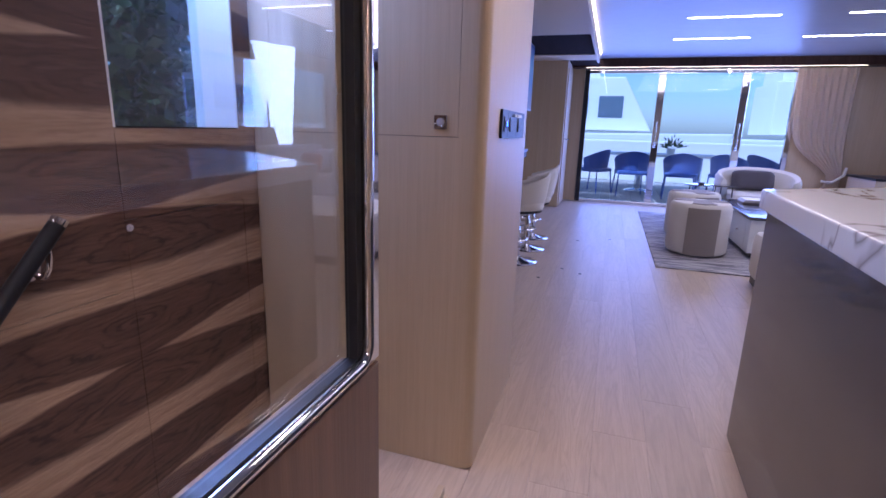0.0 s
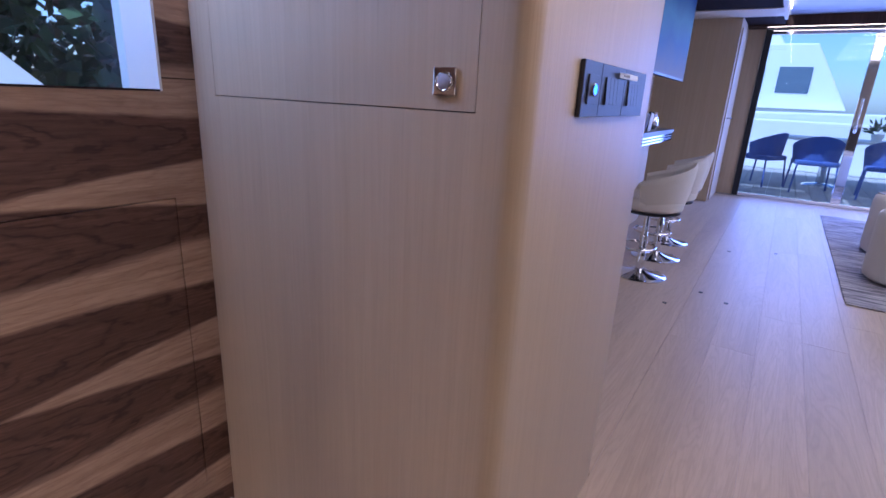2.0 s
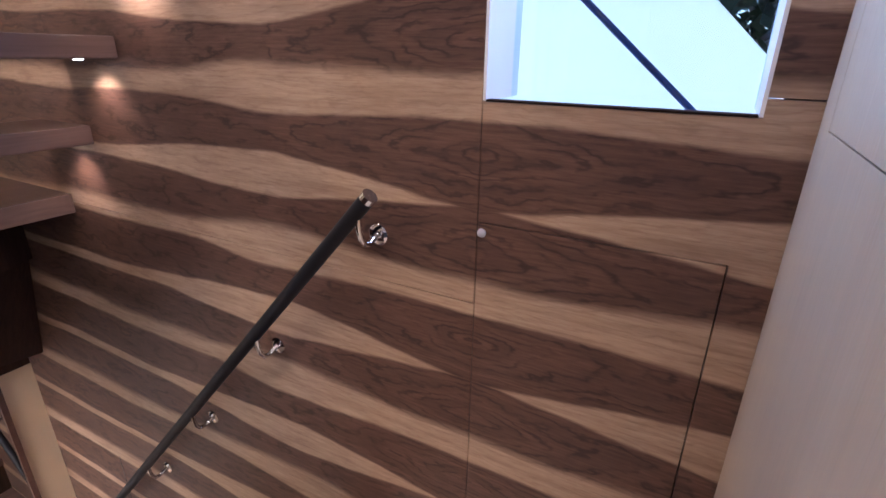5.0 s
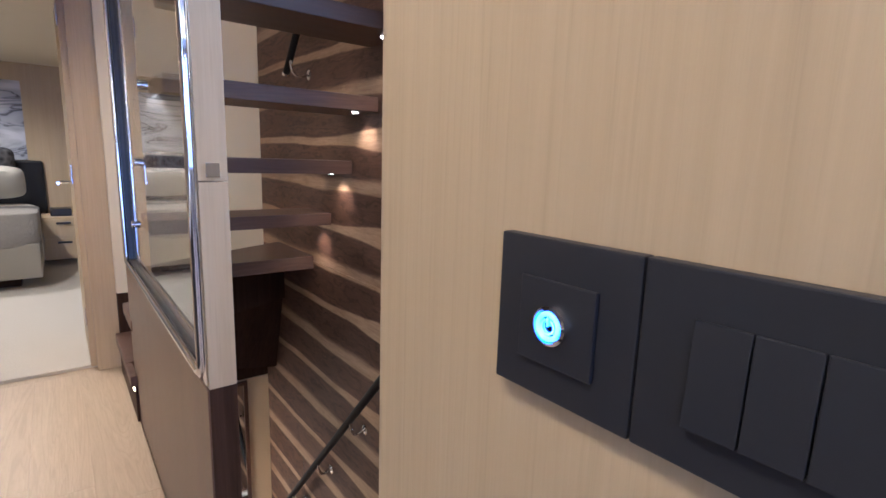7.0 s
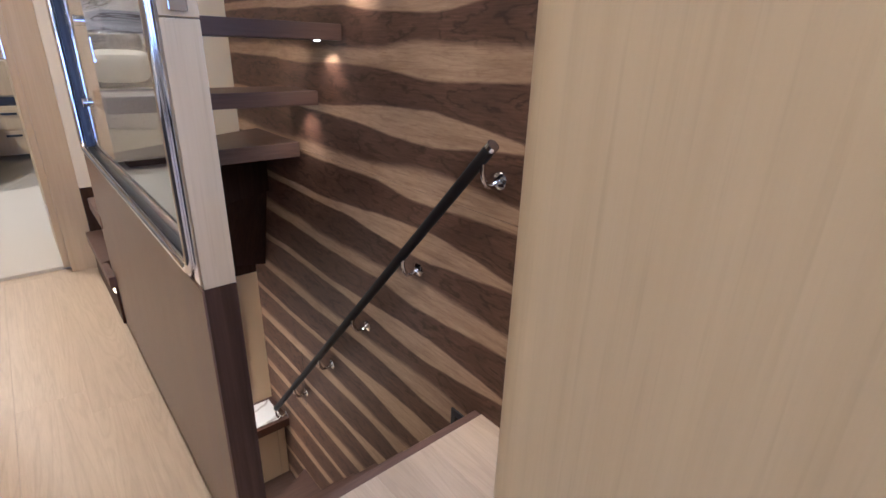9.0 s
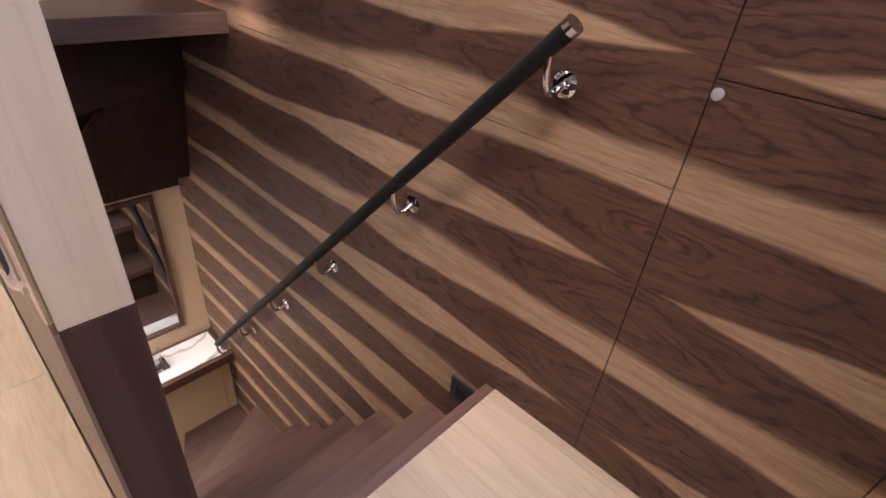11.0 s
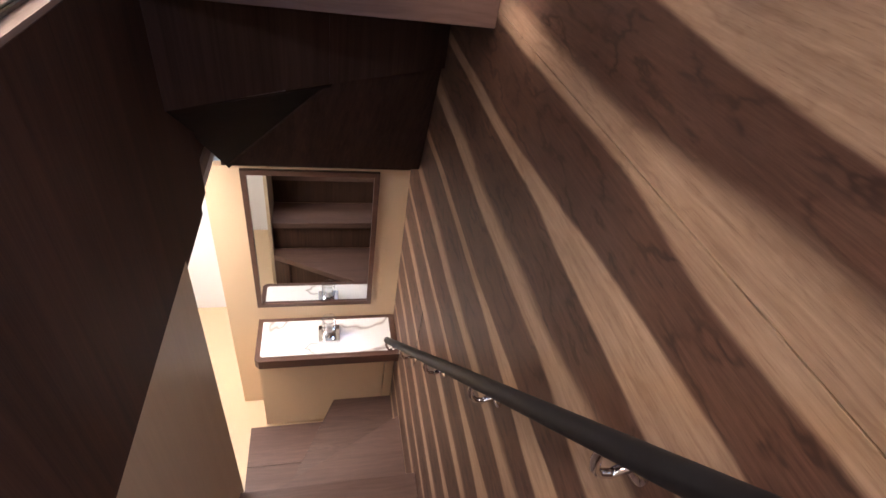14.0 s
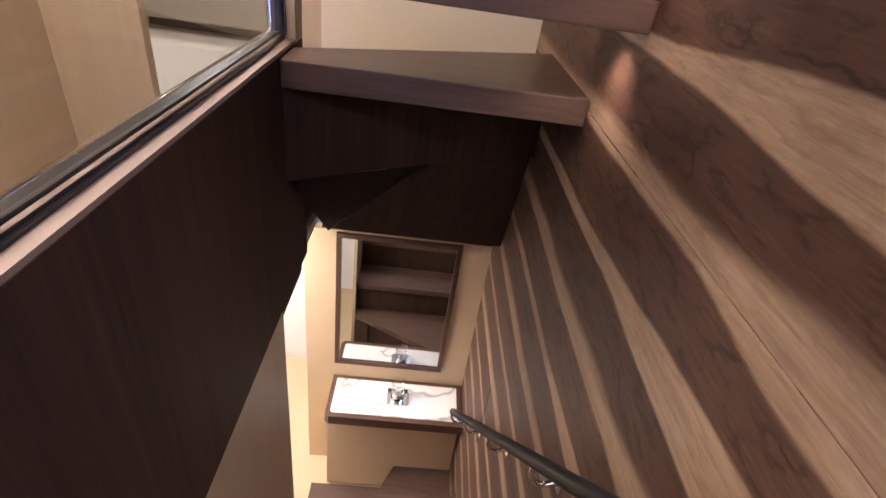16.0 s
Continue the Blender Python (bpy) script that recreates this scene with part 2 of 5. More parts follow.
def rug_material():
    n = Nodes("striped_wool_rug")
    co, s = n.xyz()
    p = n.scaled(co, (2.0, 26.0, 1.0))
    a = n.noise(p, 1.6, 5.0, 0.65, 0.6)
    col = n.ramp(a, (0.38, (0.09, 0.085, 0.1)), (0.5, (0.33, 0.31, 0.33)), (0.62, (0.62, 0.59, 0.56)))
    pile = n.noise(co, 300.0, 2.0, 0.6)
    return n.done(col, 0.95, bump=pile, depth=0.5)


VENEER = veneer_material()
OAK = wood_material("pale_oak_veneer", (0.42, 0.318, 0.198), (0.55, 0.432, 0.285), 2, 0.4, plain=True)
OAK_FLOOR = wood_material("limed_oak_plank", (0.4, 0.305, 0.215), (0.6, 0.48, 0.36), 1, 0.34, vary=0.38)
WALNUT = wood_material("dark_walnut_panel", (0.02, 0.01, 0.0065), (0.082, 0.043, 0.028), 2, 0.5, spec=0.15)
WALNUT_X = wood_material("dark_walnut_tread", (0.07, 0.036, 0.026), (0.175, 0.1, 0.074), 0, 0.42, vary=0.6)
WALNUT_Y = wood_material("dark_walnut_winder", (0.05, 0.026, 0.019), (0.19, 0.118, 0.092), 0, 0.3, vary=0.5)
# the panel's walnut again, lightened to carry the corridor lamplight
WALNUT_LIT = wood_material("satin_walnut_lit_face", (0.095, 0.055, 0.036), (0.19, 0.115, 0.075), 2, 0.3)
SILL_OAK = wood_material("rosy_oak_sill", (0.2, 0.14, 0.11), (0.29, 0.21, 0.165), 1, 0.5)
# walnut darkened to put the winder soffit's shade into the colour; also plain dark parts
WALNUT_DARK_SHADED = wood_material("dark_walnut_with_soffit_shade", (0.012, 0.007, 0.005), (0.026, 0.015, 0.011), 1, 0.9, spec=0.1)
WALNUT_EDGE = wood_material("dark_walnut_edge", (0.06, 0.028, 0.018), (0.12, 0.06, 0.04), 0, 0.32)
CREAM = paint_material("cream_lacquer", (0.68, 0.51, 0.32), 0.4)
IVORY = paint_material("ivory_panel", (0.74, 0.66, 0.52), 0.5)
WHITE = paint_material("white_gelcoat", (0.8, 0.8, 0.79), 0.35)
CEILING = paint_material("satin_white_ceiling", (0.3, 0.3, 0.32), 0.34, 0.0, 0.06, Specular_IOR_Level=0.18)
CHROME = polished("polished_chrome", (0.78, 0.78, 0.8), 0.1)
BLACK = paint_material("black_gasket", (0.012, 0.012, 0.014), 0.28)
LEATHER = paint_material("black_stitched_leather", (0.008, 0.008, 0.01), 0.48, Specular_IOR_Level=0.3)
NAVY = paint_material("anthracite_switch_plastic", (0.018, 0.019, 0.026), 0.42)
GREY_GLOSS = paint_material("grey_gloss_lacquer", (0.08, 0.073, 0.07), 0.09, 0.15, 0.06, Coat_Weight=0.6, Coat_Roughness=0.05)
MARBLE = marble_material()
GLASS = glass_material("clear_glass", (0.95, 0.97, 0.97))
# the blue cast of the daylight is put into these two glass tints
DAY_BLUE_GLASS = glass_material("daylight_blue_glass", (0.62, 0.81, 1.0))
PALE_DAY_BLUE_GLASS = glass_material("pale_daylight_blue_glass", (0.72, 0.88, 1.0))
CRYSTAL = glass_material("clear_crystal", (0.96, 0.97, 0.97))
MIRROR = polished("smoked_mirror", (0.64, 0.67, 0.68), 0.0)
LINEN = cloth_material("ivory_boucle", (0.72, 0.68, 0.62), 180.0)
TAUPE = cloth_material("taupe_felt", (0.3, 0.26, 0.24), 240.0)
CUSHION = cloth_material("dark_grey_velvet", (0.075, 0.065, 0.075), 300.0)
CORAL = cloth_material("coral_print_cotton", (0.62, 0.24, 0.16), 200.0)
RUG = rug_material()
CARPET = cloth_material("cream_carpet", (0.62, 0.57, 0.5), 120.0, 0.7)
LED = glow_material("warm_led", (1.0, 0.74, 0.42), 6.0)
LED_WHITE = glow_material("white_led", (1.0, 0.93, 0.82), 14.0)
BLUE_LED = glow_material("blue_ring_led", (0.02, 0.16, 1.0), 4.0)
PAPER = paint_material("white_label", (0.78, 0.78, 0.8), 0.6)
BUTTON = paint_material("lilac_grey_plastic", (0.36, 0.34, 0.37), 0.35)
INK = paint_material("black_ink", (0.02, 0.02, 0.02), 0.6)

# ---- mesh helpers ----


def box_into(bm, x0, y0, z0, x1, y1, z1, bevel=0.0):
    r = bmesh.ops.create_cube(bm, size=1.0)
    for v in r["verts"]:
        v.co = Vector(((x0 + x1) / 2 + v.co.x * (x1 - x0), (y0 + y1) / 2 + v.co.y * (y1 - y0), (z0 + z1) / 2 + v.co.z * (z1 - z0)))
    if bevel:
        edges = list({e for v in r["verts"] for e in v.link_edges})
        bmesh.ops.bevel(bm, geom=edges, offset=bevel, segments=2, affect='EDGES', profile=0.6)
    return bm


def box(x0, y0, z0, x1, y1, z1, bevel=0.0):
    return box_into(bmesh.new(), x0, y0, z0, x1, y1, z1, bevel)


def prism(points, z0, z1, bevel=0.0, axis=2):
    """A flat outline, pushed from z0 to z1 along axis."""
    bm = bmesh.new()

    def place(a, b, h):
        return {2: (a, b, h), 1: (a, h, b), 0: (h, a, b)}[axis]
    low = [bm.verts.new(place(a, b, z0)) for a, b in points]
    top = [bm.verts.new(place(a, b, z1)) for a, b in points]
    k = len(points)
    bm.faces.new(low[::-1])
    bm.faces.new(top)
    for i in range(k):
        bm.faces.new((low[i], low[(i + 1) % k], top[(i + 1) % k], top[i]))
    bmesh.ops.recalc_face_normals(bm, faces=bm.faces)
    if bevel:
        bmesh.ops.bevel(bm, geom=list(bm.edges), offset=bevel, segments=2, affect='EDGES', profile=0.6)
    return bm


def lathe(profile, steps=32, centre=(0, 0)):
    """Turn (radius, z) pairs about an upright axis."""
    bm = bmesh.new()
    rings = []
    for r, z in profile:
        rings.append([bm.verts.new((centre[0] + r * math.cos(2 * math.pi * i / steps), centre[1] + r * math.sin(2 * math.pi * i / steps), z))
                      for i in range(steps)])
    for a, b in zip(rings, rings[1:]):
        for i in range(steps):
            bm.faces.new((a[i], a[(i + 1) % steps], b[(i + 1) % steps], b[i]))
    bm.faces.new(rings[0][::-1])
    bm.faces.new(rings[-1])
    bmesh.ops.recalc_face_normals(bm, faces=bm.faces)
    return bm


def tube(points, radius, sides=12, bm=None):
    """A round bar along a run of points."""
    bm = bm or bmesh.new()
    points = [Vector(p) for p in points]
    rings = []
    side = None
    for i, p in enumerate(points):
        d = (points[min(i + 1, len(points) - 1)] - points[max(i - 1, 0)]).normalized()
        if side is None:
            side = d.orthogonal().normalized()
        side = (side - d * side.dot(d)).normalized()
        other = d.cross(side)
        rings.append([bm.verts.new(p + radius * (math.cos(2 * math.pi * k / sides) * side + math.sin(2 * math.pi * k / sides) * other))
                      for k in range(sides)])
    for a, b in zip(rings, rings[1:]):
        for k in range(sides):
            bm.faces.new((a[k], a[(k + 1) % sides], b[(k + 1) % sides], b[k]))
    bm.faces.new(rings[0][::-1])
    bm.faces.new(rings[-1])
    bmesh.ops.recalc_face_normals(bm, faces=bm.faces)
    return bm


def part(name, bm, material, parent=None, label="", smooth=False):
    me = bpy.data.meshes.new(name)
    bm.to_mesh(me)
    bm.free()
    me.materials.append(material)
    ob = new(name, me)
    if smooth:
        me.polygons.foreach_set('use_smooth', [True] * len(me.polygons))
        me.set_sharp_from_angle(angle=radians(40))
    if parent is not None:
        ob.parent = parent
        ob.matrix_parent_inverse = parent.matrix_basis.inverted()
    if label:
        ob["label"] = label
    return ob


def thing(name, at=(0, 0, 0), label="", category="", group="", kind=""):
    ob = new(name)
    ob.empty_display_size = 0.05
    ob.location = at
    ob.matrix_basis = Matrix.Translation(at)
    return tagged(ob, label, category, group, kind)


def arc(cx, cy, r, a0, a1, steps):
    return [(cx + r * math.cos(radians(a0 + (a1 - a0) * i / steps)), cy + r * math.sin(radians(a0 + (a1 - a0) * i / steps))) for i in range(steps + 1)]


# ---- sizes ----
XW = -0.791          # walnut stair wall
RISE, GOING = 0.243, 0.2205
EDGE = -0.732        # edge of the landing
LOW = -8 * RISE      # lower deck
H = 2.2              # ceiling
END_Y = -2.736       # end wall of the stairwell
DOOR_Y = 7.2         # aft glass doors
FORE_Y = -2.81       # cabin bulkhead

# ---- decks ----
slab = thing("floor", label="limed oak plank floor of the main deck", category="floor", kind="structure")
part("subfloor", box(-0.008, FORE_Y - 0.1, -0.06, 4.4, DOOR_Y, -0.014), OAK_FLOOR, slab)
part("landing_base", box(XW - 0.03, EDGE + 0.02, -0.06, -0.0085, DOOR_Y, -0.014), OAK_FLOOR, slab)
part("lower_deck", box(XW - 0.2, -3.9, LOW - 0.05, 2.6, 0.4, LOW), CREAM, slab, "pale lower deck floor")
cabin_carpet = tagged(part("cabin_carpet", box(-1.6, -7.6, -0.05, 2.6, FORE_Y - 0.1, 0.004), CARPET), "cream wool carpet of the cabin", "carpet", kind="structure")

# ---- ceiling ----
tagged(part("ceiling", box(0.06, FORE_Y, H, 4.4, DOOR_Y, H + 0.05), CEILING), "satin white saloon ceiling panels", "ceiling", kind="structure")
tagged(part("ceiling_port", box(-1.2, 0.706, 2.1, 0.03, 4.35, 2.15), IVORY), "pale ceiling panel over the bar", "ceiling", kind="structure")
tagged(part("ceiling_recess", box(-1.2, 4.35, 2.1, 0.03, DOOR_Y, 2.15), WALNUT_DARK_SHADED), "dark ceiling recess beyond the bar", "ceiling", kind="structure")
tagged(part("cove", box(0.03, 0.0, 2.06, 0.06, 6.3, 2.3), IVORY), "ceiling cove edge with a lit slot", "trim", kind="structure")
tagged(part("ceiling_stair", box(-0.95, -2.9, 3.6, 0.05, 0.05, 3.65), IVORY), "pale ceiling above the stairwell", "ceiling", kind="structure")
tagged(part("upper_wall_corridor", box(-0.06, -2.9, H, 0.0, 0.05, 3.6), IVORY), "pale panel beside the upper flight", "wall", kind="structure")
tagged(part("upper_wall_aft", box(-0.95, 0.03, H - 0.02, -0.06, 0.06, 3.6), IVORY), "pale panel above the column", "wall", kind="structure")

# ---- walnut stair wall ----
wall = thing("wall_port", label="book-matched walnut wall with pale sapwood bands", category="wall", kind="structure")
part("backing", box(XW - 0.07, -2.9, LOW - 0.05, XW - 0.02, SEAM_Y - 0.03, 3.6), WALNUT_DARK_SHADED, wall)
part("backing", box(XW - 0.07, SEAM_Y - 0.03, LOW - 0.05, XW - 0.02, 0.03, 1.06), WALNUT_DARK_SHADED, wall)
part("backing", box(XW - 0.07, -0.04, 1.06, XW - 0.02, 0.03, 3.6), WALNUT_DARK_SHADED, wall)
part("backing", box(XW - 0.07, SEAM_Y - 0.03, 2.0, XW - 0.02, -0.04, 3.6), WALNUT_DARK_SHADED, wall)
G = 0.0011
TOPW, WIN0, WIN1 = 3.6, 1.082, 2.0
for y0, z0, y1, z1 in (
        (-2.9, LOW, SEAM_Y - G, 0.681 - G), (-2.9, 0.681 + G, SEAM_Y - G, TOPW),
        (SEAM_Y + G, 0.858 + G, 0.028, WIN0), (SEAM_Y + G, 0.097 + G, -0.064 - G, 0.858 - G),
        (SEAM_Y + G, LOW, 0.028, 0.097 - G), (-0.064 + G, 0.097 + G, 0.028, 0.858 + G), (-0.0645, WIN0, 0.028, 1.108), (-0.0645, 1.108 + 2 * G, 0.028, TOPW), (SEAM_Y + G, WIN1, -0.0645, TOPW)):
    part("veneer_panel", box(XW - 0.02, y0, z0, XW, y1, z1, 0.0006), VENEER, wall)
window = thing("window_1", (XW, -0.277, WIN0), "side window with a slim white reveal", "window", kind="structure")
for y0, z0, y1, z1 in ((SEAM_Y, WIN0 + 0.0015, SEAM_Y + 0.006, WIN1), (-0.07, WIN0 + 0.0015, -0.0645, WIN1)):
    part("reveal", box(XW - 0.16, y0, z0, XW - 0.001, y1, z1), WHITE, window)
part("pane", box(XW - 0.13, SEAM_Y - 0.02, WIN0 - 0.15, XW - 0.122, -0.045, WIN1), PALE_DAY_BLUE_GLASS, window).visible_shadow = False
part("sill", box(XW - 0.024, SEAM_Y + 0.0065, WIN0 + 0.0003, XW + 0.0006, -0.0705, WIN0 + 0.004), WALNUT_DARK_SHADED, window, "thin dark walnut sill lipping")
knob = tagged(part("cover_button", lathe([(0.009, 0), (0.009, 0.003), (0.006, 0.005)], 20), BUTTON, smooth=True), "small pale round cover on the walnut seam", "button")
knob.matrix_world = pose(XW, -0.481, 0.838, 0, 90, 0)

# ---- oak column ----


def column():
    """A cupboard block with rounded corners, skinned in oak panels with fine joints."""
    col = thing("oak_column", (-0.39, 0.35, 0), "pale oak veneered cupboard block with rounded corners", "column", kind="structure")
    r, d = 0.036, 0.706
    outline = [(-0.0901, 0.0), (-0.0901, d), (XW + 0.0005, d), (XW + 0.0005, 0.03)] + arc(XW + 0.0165, 0.016, 0.016, 180, 270, 5)
    part("lower_panel", prism(outline, 0.0, 1.0785), OAK, col, smooth=True)
    part("lower_corner_panel", prism([(-0.0899, 0.0)] + arc(-r, r, r, -90, 0, 10) + arc(-0.02, d - 0.02, 0.02, 0, 90, 4) + [(-0.0899, d)], 0.0, 1.0785), OAK, col, smooth=True)
    corner = [(-0.0805, 0.0)] + arc(-r, r, r, -90, 0, 10) + arc(-0.02, d - 0.02, 0.02, 0, 90, 4) + [(-0.0805, d)]
    part("corner_panel", prism(corner, 1.0785, H), OAK, col, smooth=True)
    left = [(-0.7095, 0.0), (-0.7095, d), (XW + 0.0005, d), (XW + 0.0005, 0.03)] + arc(XW + 0.0165, 0.016, 0.016, 180, 270, 5)
    part("side_panel", prism(left, 1.0785, H), OAK, col, smooth=True)
    part("core", box(-0.7094, 0.0135, 1.0786, -0.0806, d, H), BLACK, col)
    part("hatch", box(-0.7085, 0.0, 1.0802, -0.0817, 0.013, H - 0.02, 0.0006), OAK, col)
    return col


column()
latch = thing("push_latch", (-0.1335, 0, 1.1205), "square chrome latch with a round push button", "latch")
part("plate", box(-0.1535, -0.005, 1.1005, -0.1135, -0.0002, 1.1405, 0.002), CHROME, latch)
b = part("button", lathe([(0.0108, 0), (0.0108, 0.002), (0.009, 0.003), (0.003, 0.0034)], 28), BUTTON, latch, "pale round push button", smooth=True)
b.matrix_basis = pose(-0.1335, -0.0051, 1.1205, 90, 0, 0)
b = part("ring", tube([(0.0128 * math.cos(a * math.pi / 16), 0.0128 * math.sin(a * math.pi / 16), 0) for a in range(33)], 0.0015, 8), CHROME, latch, smooth=True)
b.matrix_basis = pose(-0.1335, -0.0062, 1.1205, 90, 0, 0)


def switch_plates():
    """Three dark square plates on the column's corridor face."""
    z0, z1 = 1.078, 1.167
    first = thing("push_button_switch", (0.001, 0.224, z0), "anthracite switch plate with a lit blue ring button", "switch", "corridor switches")
    part("plate", box(0.0005, 0.179, z0, 0.009, 0.2685, z1, 0.0012), NAVY, first)
    part("insert", box(0.0091, 0.1985, 1.0985, 0.012, 0.2475, 1.1455, 0.0008), NAVY, first)
    b = part("bezel", lathe([(0.0107, 0), (0.0107, 0.003), (0.0091, 0.004), (0.0087, 0.0025)], 32), CHROME, first, "chrome bezel", smooth=True)
    b.matrix_basis = pose(0.0121, 0.222, 1.122, 0, 90, 0)
    b = part("ring", tube([(0.0068 * math.cos(a * math.pi / 16), 0.0068 * math.sin(a * math.pi / 16), 0) for a in range(33)], 0.0014, 8), BLUE_LED, first, "glowing blue ring")
    b.matrix_basis = pose(0.0152, 0.222, 1.122, 0, 90, 0)
    b = part("power_mark", tube([(0.004 * math.cos(a * math.pi / 12), 0.004 * math.sin(a * math.pi / 12), 0) for a in range(8, 29)], 0.0006, 6), BLUE_LED, first, "glowing power mark")
    b.matrix_basis = pose(0.0156, 0.222, 1.122, 90, 0, 90)
    part("power_stroke", box(0.0152, 0.2215, 1.122, 0.0162, 0.2225, 1.127), BLUE_LED, first)
    for y0, y1 in ((0.2695, 0.418), (0.419, 0.585)):
        sw = thing("rocker_switch", (0.001, y0, z0), "anthracite plate with a row of rocker keys", "switch", "corridor switches")
        part("plate", box(0.0005, y0, z0, 0.009, y1, z1, 0.0012), NAVY, sw)
        for j in range(4):
            a = y0 + 0.0245 + 0.0228 * j
            part("key", prism([(0.0091, 1.0985), (0.0135, 1.0985), (0.0112, 1.1455), (0.0091, 1.1455)], a, a + 0.022, 0.0006, axis=1), NAVY, sw)
    tape = tagged(thing("label_tape", (0.0092, 0.36, 1.148)), "white label tape with black capitals", "label")
    part("tape", box(0.0142, 0.3595, 1.1475, 0.0146, 0.49, 1.1575), PAPER, tape)
    font = bpy.data.curves.new("text", 'FONT')
    font.body, font.size, font.extrude = "PLEASE DO NOT", 0.006, 0.0001
    font.align_x, font.align_y = 'LEFT', 'CENTER'
    font.materials.append(INK)
    txt = new("lettering", font)
    txt.matrix_world = pose(0.0148, 0.384, 1.1524, 90, 0, 90)
    txt.parent = tape
    txt.matrix_parent_inverse = tape.matrix_basis.inverted()


switch_plates()

# ---- balustrade ----
X0, X1 = -0.064, -0.008
POST_Y, FAR_Y = -0.684, -2.115


def balustrade():
    bal = thing("glass_balustrade", (-0.036, -1.4, 0), "stair balustrade: walnut panel below chrome-framed glass", "balustrade", kind="structure")
    part("panel", box(X0, FAR_Y - 0.07, 0.03, X1, POST_Y, 0.712, 0.001), WALNUT, bal, "dark walnut lower panel")
    part("panel_foot", box(X0 + 0.02, FAR_Y - 0.07, -0.05, X1, POST_Y, 0.0298), WALNUT, bal)
    # added thin skin; the lamplight on this side is in its colour
    part("face_panel", box(X1 + 0.0003, FAR_Y - 0.06, 0.0, X1 + 0.004, POST_Y - 0.0005, 0.711), WALNUT_LIT, bal, "satin walnut corridor face, lightened for the lamplight")
    part("sill", box(X0 + 0.001, FAR_Y, 0.7125, X1 - 0.001, -0.713, 0.7205), SILL_OAK, bal, "rosy oak sill strip")
    part("post", box(X0, -0.712, 0.7125, X1, POST_Y, 1.148, 0.0015), OAK, bal, "pale oak end post")
    part("post", box(X0, -0.712, 1.150, X1, POST_Y, H, 0.0015), OAK, bal, "pale oak end post")
    part("post", box(X0, FAR_Y - 0.07, 0.7125, X1, FAR_Y - 0.0005, H, 0.0015), OAK, bal, "pale oak end post")
    r = 0.03
    y0, y1, z0 = FAR_Y + 0.001, -0.7135, 0.722

    def frame_bar(name, inset, width, x0, x1, mat, label, foot=None):
        """A U of bar round the glass with rounded lower corners."""
        a, b, c = y0 + inset, y1 - inset, z0 + inset
        rr = max(r - inset, 0.006)
        outer = [(a, H)] + arc(a + rr, c + rr, rr, 180, 270, 6) + arc(b - rr, c + rr, rr, 270, 360, 6) + [(b, H)]
        w = width
        h = foot or width
        r2 = max(rr - w, 0.003)
        inner = [(b - w, H)] + arc(b - w - r2, c + h + r2, r2, 0, -90, 6) + arc(a + w + r2, c + h + r2, r2, 270, 180, 6) + [(a + w, H)]
        part(name, prism(outer + inner, x0, x1, axis=0), mat, bal, label, smooth=True)
    frame_bar("frame", 0.0, 0.016, -0.0365, X1 + 0.008, CHROME, "polished chrome frame")
    frame_bar("gasket", 0.0162, 0.018, -0.0345, X1 - 0.002, BLACK, "black glazing channel", 0.004)
    frame_bar("gasket", 0.0, 0.012, -0.0425, -0.037, BLACK, "black glazing channel", 0.005)
    def u_run(x, k):
        return ([(x, y0 + k, H)] + [(x, p, q) for p, q in arc(y0 + k + 0.03, z0 + k + 0.03, 0.03, 180, 270, 6)]
                + [(x, p, q) for p, q in arc(y1 - k - 0.03, z0 + k + 0.03, 0.03, 270, 360, 6)] + [(x, y1 - k, H)])
    part("frame_tube", tube(u_run(X1 + 0.005, 0.010), 0.010, 14), CHROME, bal, "round polished chrome trim", smooth=True)
    part("pane", box(-0.031, y0 + 0.03, z0 + 0.019, -0.024, y1 - 0.03, H), GLASS, bal, "clear glass pane").visible_shadow = False
    part("cover_plate", box(X1 + 0.0003, -0.7125, 0.722, X1 + 0.005, POST_Y - 0.001, H, 0.001), CHROME, bal, "polished chrome cover plate")
    part("lock", box(X0 + 0.016, POST_Y + 0.0002, 1.158, X1 - 0.014, POST_Y + 0.004, 1.186, 0.001), CHROME, bal, "square chrome lock")


balustrade()

# ---- flight down ----


def tread(st, outline, top, thick=0.045, wood=None):
    return part("tread", prism(outline, top - thick, top, 0.003), wood or WALNUT_X, st)


down = thing("stairs_down", (-0.42, -1.5, LOW), "dark walnut stairs to the lower deck with winders", "stairs", kind="structure")
for k in range(1, 6):
    y1, y0 = EDGE - GOING * (k - 1) + 0.02, EDGE - GOING * k
    z = -RISE * k
    tread(down, [(XW + 0.001, y0), (-0.065, y0), (-0.065, y1), (XW + 0.001, y1)], z)
    part("riser", box(XW + 0.001, y0 + 0.022, z - RISE, -0.065, y0 + 0.037, z - 0.0455), WALNUT, down)
part("riser", box(XW + 0.001, EDGE + 0.022, -RISE, -0.065, EDGE + 0.037, -0.047), WALNUT, down)
part("nosing", box(XW + 0.001, EDGE - 0.03, -0.046, -0.0645, EDGE - 0.0005, -0.0015, 0.003), WALNUT_X, down, "walnut landing nosing")
CON_Y = -2.545
y5 = EDGE - GOING * 5
tread(down, [(XW + 0.001, y5 + 0.02), (-0.066, y5 + 0.02), (-0.066, -1.885), (-0.16, -1.93), (XW + 0.001, -2.262)], -6 * RISE)
